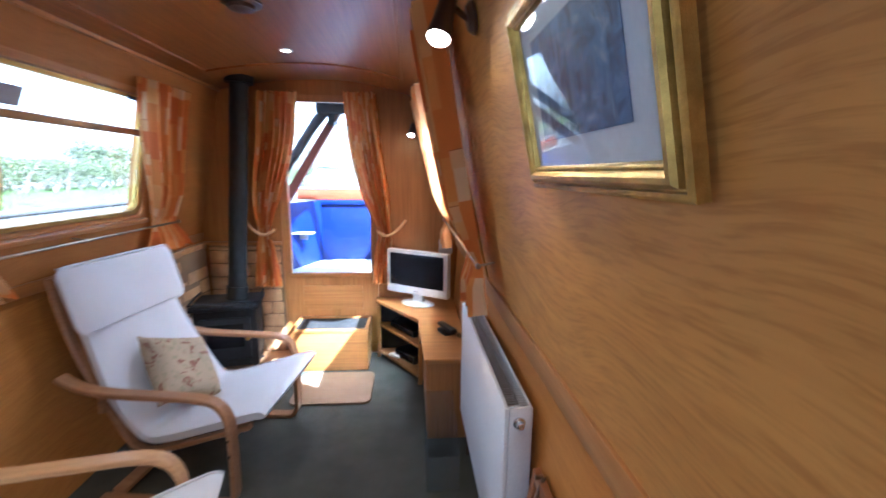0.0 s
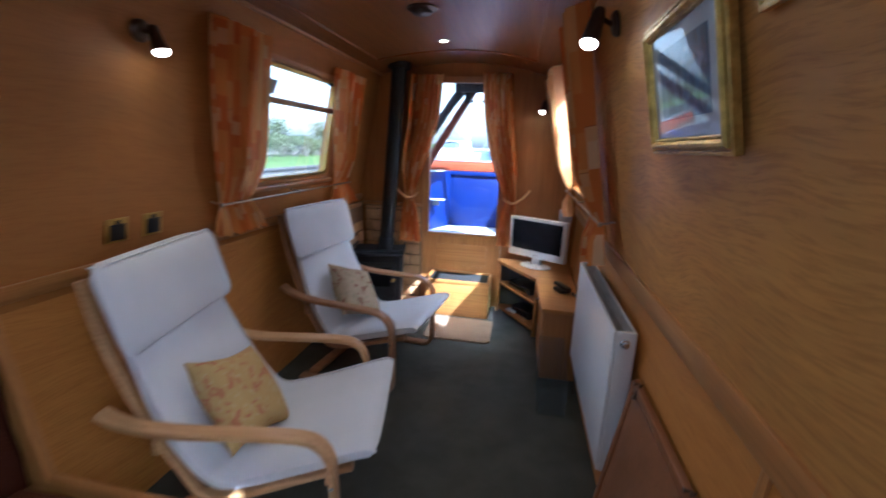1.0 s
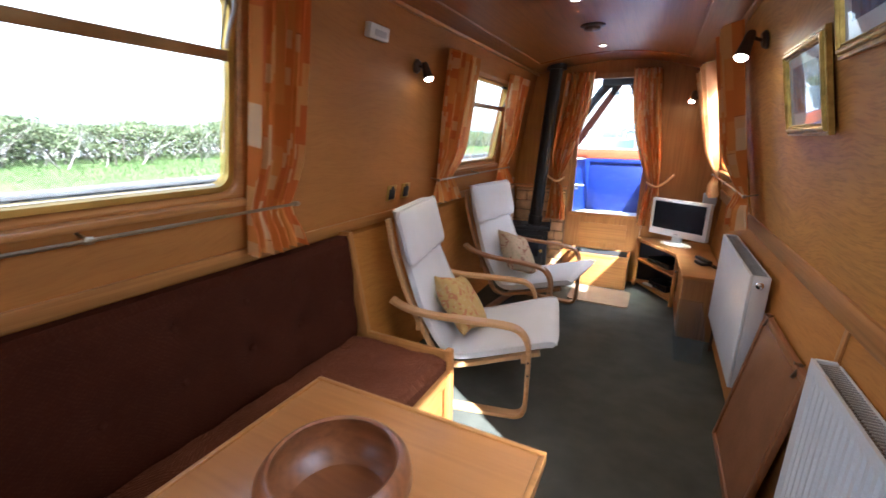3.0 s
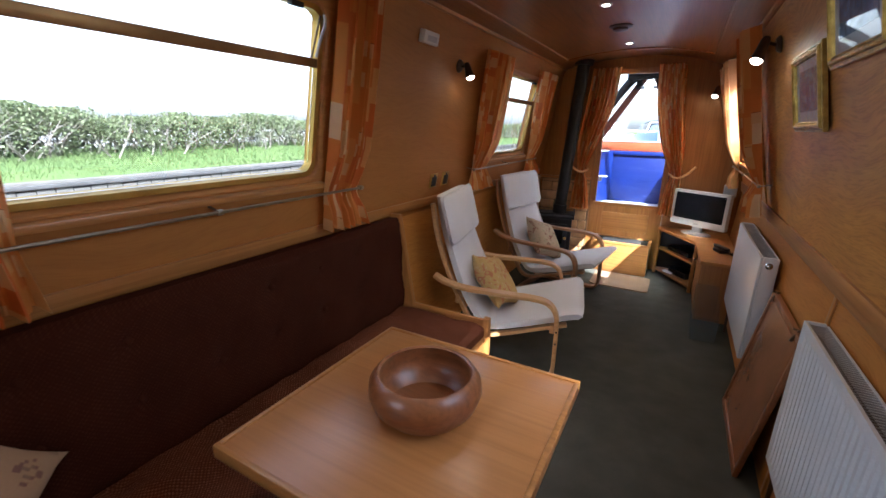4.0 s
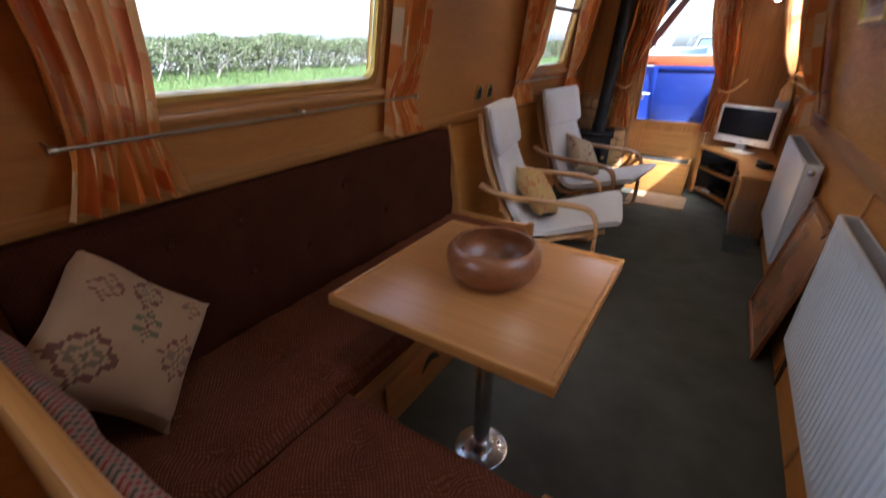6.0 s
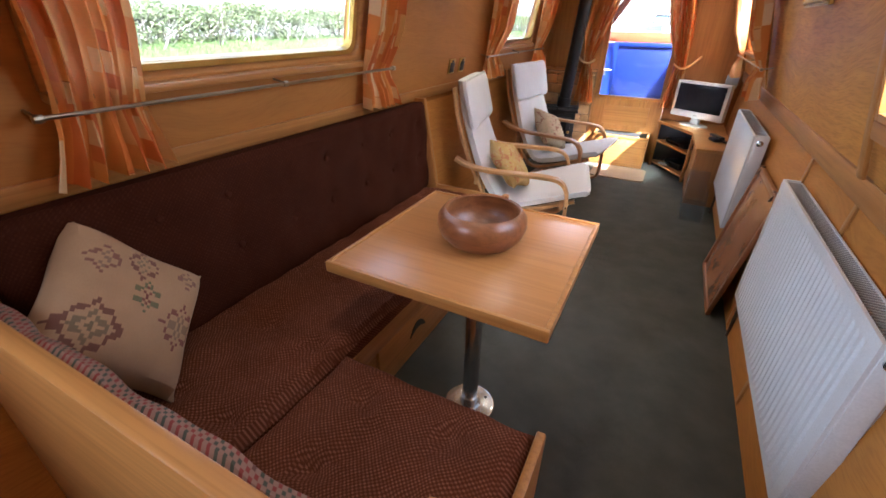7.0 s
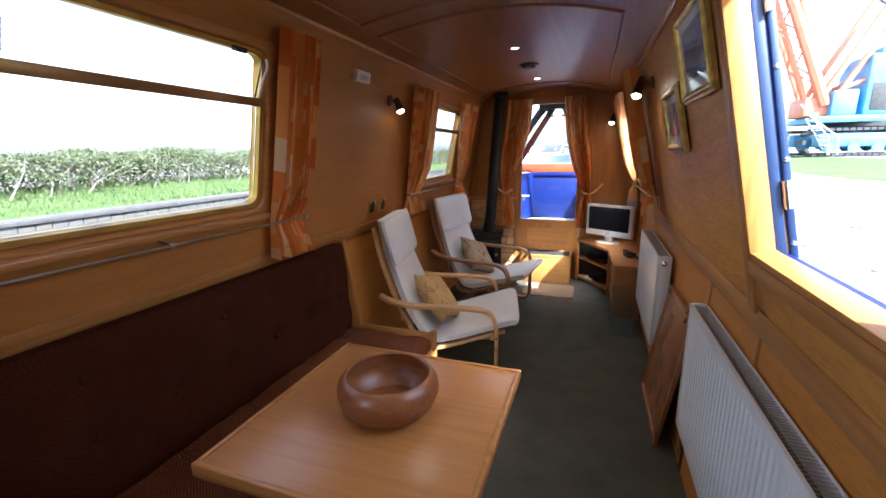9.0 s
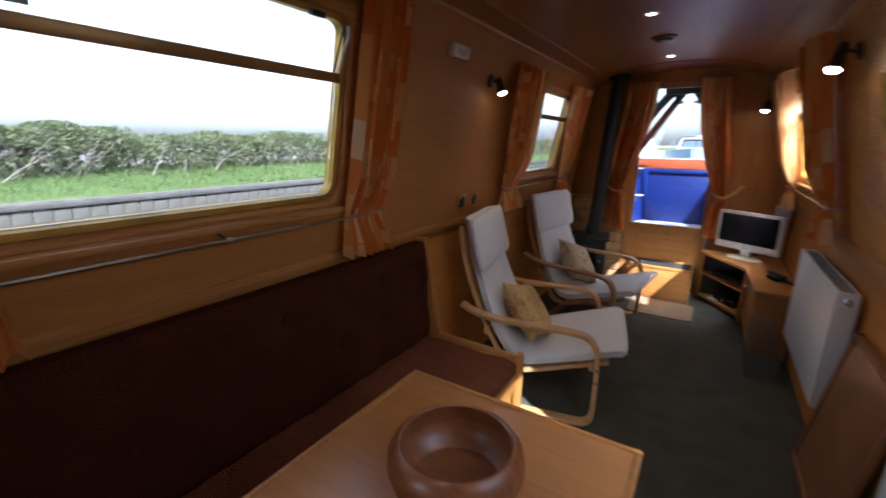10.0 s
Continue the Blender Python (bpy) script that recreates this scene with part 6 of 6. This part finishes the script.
hump = 0.05 * np.sin(y * 1.3) + 0.05 * np.sin(y * 3.1 + 1) + 0.04 * np.sin(y * 7.7)
topz = 1.55 + hump + 0.04 * np.sin(y * 0.45 + 2)
zz = 0.90 + (topz - 0.90) * rng.random(n) ** 0.62
x = -8.35 + 0.42 * rng.normal(size=n) * (1 - 0.45 * (zz - 0.9)) 
clump = np.sin(y * 5.3 + 2.1 * np.sin(zz * 9)) + np.sin(zz * 17 + y * 2.2) + 0.7 * np.sin(y * 11.0 + x * 4)
thin = np.sin(y * 0.9 + 0.6) + np.sin(y * 2.3)
keep = clump + rng.normal(size=n) * 0.8 > -0.6 + 0.5 * thin * (zz < 1.3) - 1.2 * (zz > 1.25)
c = np.stack([x, y, zz], 1)[keep]
v, f = leaves(c, 0.018 + 0.02 * rng.random(len(c)), rng)
stuff("hedge_leaves", v, f, M_LEAF, "loose hawthorn hedge leaves along the far bank", "hedge")


def twigs(n, y0, y1, rng, x0, z0, z1, spread, power=1.5):
    vs, fs, base = [], [], 0
    for _ in range(n):
        yy = y0 + (y1 - y0) * rng.random() ** power
        p = np.array([x0 + 0.3 * rng.normal(), yy, z0])
        d = np.array([0.25 * rng.normal(), 0.5 * rng.normal() * spread, 1.0])
        r = 0.010 + 0.014 * rng.random()
        pts = [p]
        for k in range(4):
            d = d + 0.35 * rng.normal(size=3) * [1, 1, 0.4]
            p = p + d / np.linalg.norm(d) * (z1 - z0) / 3.4
            pts.append(p)
        for k, q in enumerate(pts):
            rr = r * (1 - 0.2 * k)
            for a in range(3):
                t = 2.09 * a
                vs.append(q + np.array([rr * math.cos(t), rr * math.sin(t), 0]))
        for k in range(4):
            for a in range(3):
                b2 = (a + 1) % 3
                fs.append((base + 3 * k + a, base + 3 * k + b2, base + 3 * k + 3 + b2, base + 3 * k + 3 + a))
        base += 15
    return np.array(vs), np.array(fs)


v, f = twigs(1500, 1.0, 58.0, rng, -8.35, 0.82, 1.56, 1.0)
stuff("hedge_stems", v, f, M_TWIG, "bare grey hedge stems and twigs", "hedge")
# rough grass along the bank
n = 26000
y = -1.0 + 50 * rng.random(n) ** 1.6
x = -6.5 - 2.0 * rng.random(n)
z = np.interp(-x, [6.45, 7.1, 8.0, 9.5], [0.635, 0.73, 0.86, 0.88])
h = 0.03 + 0.07 * rng.random(n) ** 2 + 0.05 * (x < -7.9)
lean_x, lean_y, wd = 0.03 * rng.normal(size=n), 0.03 * rng.normal(size=n), 0.006 + 0.006 * rng.random(n)
a = np.stack([x, y - wd, z - 0.02], 1)
b = np.stack([x, y + wd, z - 0.02], 1)
c = np.stack([x + lean_x, y + lean_y, z + h], 1)
stuff("bank_grass", np.stack([a, b, c], 1).reshape(-1, 3), np.arange(3 * n).reshape(-1, 3), leaf_material("grass_blade", (0.050, 0.082, 0.022), (0.076, 0.116, 0.034), (0.125, 0.15, 0.058)), "rough green grass on the canal bank", "grass")


# ---- trees beyond the hedge ----
def tree(x, y, height, seed):
    rng = np.random.default_rng(seed)
    root = thing("tree", (x, y, 0.9), "pale spring tree with thin new leaves beyond the hedge", "tree", "trees beyond the hedge")
    bm = bmesh.new()
    tips = []

    def limb(p, d, r, length, depth):
        pts, q, dd = [Vector(p)], Vector(p), Vector(d)
        for _ in range(4):
            dd = (dd + Vector(rng.normal(size=3) * 0.16)).normalized()
            q = q + dd * length / 4
            pts.append(q.copy())
        tube(bm, pts, [r * (1 - 0.14 * k) for k in range(5)], 6 if depth < 2 else 4)
        if depth >= 3:
            tips.extend(pts[1:])
            return
        for k in range(4 if depth < 2 else 3):
            nd = (dd + Vector(rng.normal(size=3) * 0.62) + Vector((0, 0, 0.15))).normalized()
            limb(pts[2 + k % 3], nd, r * 0.52, length * 0.66, depth + 1)
    limb((x, y, 0.85), (0, 0, 1), height * 0.022, height * 0.42, 0)
    part("trunk", bm, M_TWIG, root)
    t = np.array([tuple(p) for p in tips])
    c = np.repeat(t, 6, 0) + rng.normal(size=(len(t) * 6, 3)) * 0.22
    v, f = leaves(c, 0.045 + 0.05 * rng.random(len(c)), rng)
    me = bpy.data.meshes.new("crown")
    me.from_pydata(v.tolist(), [], f.tolist())
    me.materials.append(M_LEAF)
    cr = new("crown", me)
    cr.parent = root
    cr.matrix_parent_inverse = Matrix.Translation(-Vector(root.location))
    return root


for k, (x, y, h) in enumerate(((-13.0, 21.5, 2.2), (-19.5, 28.0, 3.0), (-16.0, 33.0, 2.8), (-26.0, 38.0, 3.4), (-9.5, 44.0, 5.0), (9.0, 60.0, 6.5))):
    tree(x, y, h, 20 + k)


# ---- moored boats ahead ----
M_GEL = plain("white_gelcoat", (0.62, 0.64, 0.66), 0.35, 0.0, 0.08)
M_LIGHT_BLUE = plain("light_blue_paint", (0.22, 0.34, 0.50), 0.4, 0.0, 0.12)
M_DARK_GLASS = plain("tinted_boat_glass", (0.10, 0.13, 0.15), 0.08)


def moored_boat(x, y, length, width, label, hull_mat):
    root = thing("moored_boat", (x, y, 0.4), label, "boat", "moored boats")
    w = width / 2
    rings = []
    for f, k, zt in ((0.0, 0.05, 1.32), (0.12, 0.55, 1.26), (0.35, 0.95, 1.18), (0.7, 1.0, 1.15), (1.0, 0.95, 1.15)):
        yy = y + f * length
        rings.append([(x - w * k, yy, zt), (x - w * k * 0.8, yy, 0.3), (x + w * k * 0.8, yy, 0.3), (x + w * k, yy, zt)])
    bm = bmesh.new()
    ring_skin(bm, rings)
    bmesh.ops.recalc_face_normals(bm, faces=bm.faces[:])
    part("hull", bm, hull_mat, root)
    bm = bmesh.new()
    hexa(bm, [(x - w * 0.62, y + length * 0.30, 1.16), (x + w * 0.62, y + length * 0.30, 1.16), (x + w * 0.7, y + length * 0.8, 1.16), (x - w * 0.7, y + length * 0.8, 1.16),
              (x - w * 0.5, y + length * 0.40, 1.66), (x + w * 0.5, y + length * 0.40, 1.66), (x + w * 0.58, y + length * 0.8, 1.68), (x - w * 0.58, y + length * 0.8, 1.68)], 0.05)
    cab = part("cabin", bm, M_GEL, root, "white cabin")
    bm = bmesh.new()
    hexa(bm, [(x - w * 0.50, y + length * 0.325, 1.28), (x + w * 0.50, y + length * 0.325, 1.28), (x + w * 0.50, y + length * 0.34, 1.28), (x - w * 0.50, y + length * 0.34, 1.28),
              (x - w * 0.42, y + length * 0.378, 1.58), (x + w * 0.42, y + length * 0.378, 1.58), (x + w * 0.42, y + length * 0.39, 1.58), (x - w * 0.42, y + length * 0.39, 1.58)], 0.01)
    part("windscreen", bm, M_DARK_GLASS, root, "tinted windscreen")
    bm = bmesh.new()
    for s in (-1, 1):
        tube(bm, [(x + s * w * 0.50, y + length * 0.32, 1.26), (x + s * w * 0.42, y + length * 0.375, 1.60)], 0.025, 8)
    tube(bm, [(x - w * 0.42, y + length * 0.375, 1.60), (x + w * 0.42, y + length * 0.375, 1.60)], 0.025, 8)
    tube(bm, [(x, y + length * 0.32, 1.26), (x, y + length * 0.375, 1.60)], 0.015, 8)
    part("screen_frame", bm, M_CANVAS, root, "dark windscreen frame")
    bm = bmesh.new()
    tube(bm, spline([(x - w * 0.8, y + length * 0.3, 1.2), (x - w * 0.6, y + length * 0.1, 1.55), (x, y + 0.05, 1.68), (x + w * 0.6, y + length * 0.1, 1.55), (x + w * 0.8, y + length * 0.3, 1.2)], 6), 0.018, 8)
    for s in (-1, 1):
        tube(bm, [(x + s * w * 0.6, y + length * 0.1, 1.26), (x + s * w * 0.6, y + length * 0.1, 1.55)], 0.015, 8)
    part("pulpit_rail", bm, M_CHROME, root)
    return root


moored_boat(-0.35, 15.5, 5.5, 2.0, "white and blue cabin cruiser moored ahead", M_LIGHT_BLUE)
moored_boat(-2.9, 17.0, 6.0, 2.2, "white cabin cruiser with bow rails moored ahead", M_GEL)


# ---- crawler crane on the quay ----
M_CRANE_RED = plain("faded_red_crane_paint", (0.58, 0.19, 0.10), 0.5, 0.0, 0.2, 3)
M_CRANE_BLUE = plain("crane_blue_paint", (0.12, 0.33, 0.55), 0.5, 0.0, 0.15, 3)
crane = thing("crawler_crane", (15.5, 33.0, 1.2), "large blue and red crawler crane on the quay", "crane")
for yy in (31.6, 35.0):
    tr = part("crawler_frame", box((13.0, yy - 0.45, 1.75), (19.6, yy + 0.45, 2.55), 0.1), M_CRANE_BLUE, crane)
    bm = bmesh.new()
    loop = [(12.5 + 0.25, 1.30), (19.8, 1.30), (20.3, 1.75), (20.3, 2.3), (19.8, 2.75), (12.75, 2.75), (12.3, 2.3), (12.3, 1.75)]
    pts = []
    for (ax, az), (bx, bz) in zip(loop, loop[1:] + loop[:1]):
        k = max(1, int(math.hypot(bx - ax, bz - az) / 0.32))
        pts += [(ax + (bx - ax) * q / k, az + (bz - az) * q / k) for q in range(k)]
    for (ax, az), (bx, bz) in zip(pts, pts[1:] + pts[:1]):
        d = Vector((bx - ax, 0, bz - az)).normalized()
        m4 = Matrix.Translation(((ax + bx) / 2, yy, (az + bz) / 2)) @ Matrix.Rotation(-math.atan2(d.z, d.x), 4, "Y")
        tri_box(bm, (-0.13, -0.55, -0.08), (0.13, 0.55, 0.08), 0, m4)
    part("track_belt", bm, M_PILE_DARK, crane, "dark steel track links", smooth=False)
    for k in range(6):
        part("track_roller", lathe(bmesh.new(), [(0.0, -0.6), (0.28, -0.6), (0.28, -0.5), (0.12, -0.48), (0.12, 0.48), (0.0, 0.5)], Matrix.Translation((13.6 + 1.1 * k, yy, 1.72)) @ pose(0, 0, 0, -90, 0, 0), 16), M_CRANE_BLUE, crane)
part("car_body", box((13.6, 32.0, 2.2), (18.8, 34.6, 2.9), 0.1), M_CRANE_BLUE, crane)
part("slew_ring", lathe(bmesh.new(), [(0.0, 2.9), (1.9, 2.9), (1.9, 3.15), (0.0, 3.15)], Matrix.Translation((16.0, 33.3, 0)), 32), M_PILE_DARK, crane)
part("deck", box((12.7, 31.4, 3.16), (21.5, 35.2, 3.55), 0.06), M_CRANE_BLUE, crane)
house = part("machinery_house", box((15.0, 31.5, 3.56), (21.4, 35.0, 6.9), 0.12), M_CRANE_BLUE, crane)
part("side_door", box((16.6, 31.46, 3.7), (17.6, 31.495, 5.9), 0.02), M_CRANE_BLUE, house)
part("louvre", box((15.25, 31.46, 3.8), (16.2, 31.495, 5.3), 0.02), M_PILE_DARK, house)
part("roof_box", box((15.6, 32.0, 6.91), (16.8, 34.0, 7.3), 0.05), M_CRANE_BLUE, house)
part("operator_cab", box((13.5, 31.5, 3.56), (14.7, 33.0, 5.0), 0.08), M_CRANE_BLUE, crane)


def lattice(parent, name, a, b, w0, w1, n, material):
    """A tapering lattice boom of four chords and crossed lacing."""
    a, b = Vector(a), Vector(b)
    d = (b - a).normalized()
    side = Vector((0, 1, 0))
    up = d.cross(side).normalized()
    bm = bmesh.new()

    def node(k, s, u):
        f = k / n
        w = w0 + (w1 - w0) * f
        return a + (b - a) * f + side * s * w / 2 + up * u * w / 2
    for s in (-1, 1):
        for u in (-1, 1):
            tube(bm, [node(0, s, u), node(n, s, u)], 0.11, 6)
    for k in range(n):
        for s in (-1, 1):
            tube(bm, [node(k, s, -1 if k % 2 else 1), node(k + 1, s, 1 if k % 2 else -1)], 0.05, 5)
            tube(bm, [node(k, -1 if k % 2 else 1, s), node(k + 1, 1 if k % 2 else -1, s)], 0.05, 5)
    return part(name, bm, material, parent)


lattice(crane, "boom", (13.0, 32.6, 4.2), (7.5, 33.0, 19.5), 0.9, 1.5, 12, M_CRANE_RED)
for yy in (31.9, 34.3):
    bm = bmesh.new()
    tube(bm, [(13.3, yy, 4.2), (11.1, yy, 9.6), (9.8, yy, 12.5)], 0.30, 8)
    part("gantry_leg", bm, M_CRANE_RED, crane, "heavy red gantry leg")
    part("backstay", tube(bmesh.new(), [(13.2, yy, 4.9), (16.6, yy, 12.0)], 0.17, 8), M_CRANE_RED, crane)
    part("backstay", tube(bmesh.new(), [(13.9, yy, 4.9), (17.6, yy, 12.0)], 0.15, 8), M_CRANE_RED, crane)
    part("brace", tube(bmesh.new(), [(14.0, yy, 5.1), (19.8, yy, 7.6)], 0.13, 8), M_CRANE_RED, crane)
    part("stay_cable", tube(bmesh.new(), [(20.5, yy, 7.0), (13.0, yy, 12.6)], 0.07, 6), M_PILE_DARK, crane)
part("boom_foot", box((12.3, 31.9, 3.56), (13.7, 34.2, 4.7), 0.1), M_CRANE_RED, crane)
stairs = part("stair", tube(bmesh.new(), [(12.2, 31.1, 3.4), (13.4, 31.1, 1.4)], 0.05, 6), M_DECK, crane, "pale steel access stair")
for k in range(7):
    part("tread", box((12.25 + 0.17 * k, 30.7, 3.25 - 0.285 * k), (12.5 + 0.17 * k, 31.1, 3.29 - 0.285 * k)), M_DECK, stairs)
for off in (0.0, 0.45):
    part("handrail", tube(bmesh.new(), [(11.7 + off, 30.7, 3.6 + 0.6 * (off == 0)), (13.3 + off, 30.7, 2.3), (13.4 + off, 30.7, 1.3)], 0.04, 6), M_DECK, stairs)

crane.location.z -= 0.32


# ---- steel skin of the boat ----
for side, nm, holes in ((-1, "port", (W1, W2, W4)), (1, "starboard", (WR, HATCH))):
    holes = [(h[0] - 0.045, h[1] + 0.045, h[2] - 0.045, h[3] + 0.03) if h is not HATCH else h for h in holes]
    bm = bmesh.new()
    cuts = sorted({STERN - 0.06, BOW + 0.052, *[h[0] for h in holes], *[h[1] for h in holes]})
    for a, b in zip(cuts, cuts[1:]):
        z = DADO
        for h in holes:
            if h[0] <= a and h[1] >= b:
                wall_block(bm, side, a, b, z, h[2], -0.078, -0.062)
                z = h[3]
        wall_block(bm, side, a, b, z, EAVE[side] + 0.02, -0.078, -0.062)
    single("hull_cabin_side_" + nm, bm, M_BLUE, "blue painted steel cabin side", "boat side", "structure", smooth=False)
    bm = bmesh.new()
    hexa(bm, [(side * x, y, z) for z, d in ((-0.3, -0.06), (DADO + 0.01, 0.0)) for x, y in ((0.965 + d, STERN - 0.06), (1.035 + d, STERN - 0.06), (1.035 + d, BOW + 0.052), (0.965 + d, BOW + 0.052))])
    single("hull_side_" + nm, bm, M_CANVAS, "black painted steel hull side", "boat side", "structure", smooth=False)
bm = bmesh.new()
xs = across(18, 0.075)
ring_skin(bm, [[(x, y, crown(x) + 0.055) for x in xs] + [(x, y, crown(x) + 0.07) for x in xs[::-1]] for y in (STERN - 0.06, BOW + 0.052)])
bmesh.ops.recalc_face_normals(bm, faces=bm.faces[:])
single("hull_roof", bm, M_BLUE, "blue painted steel cabin roof", "boat roof", "structure")
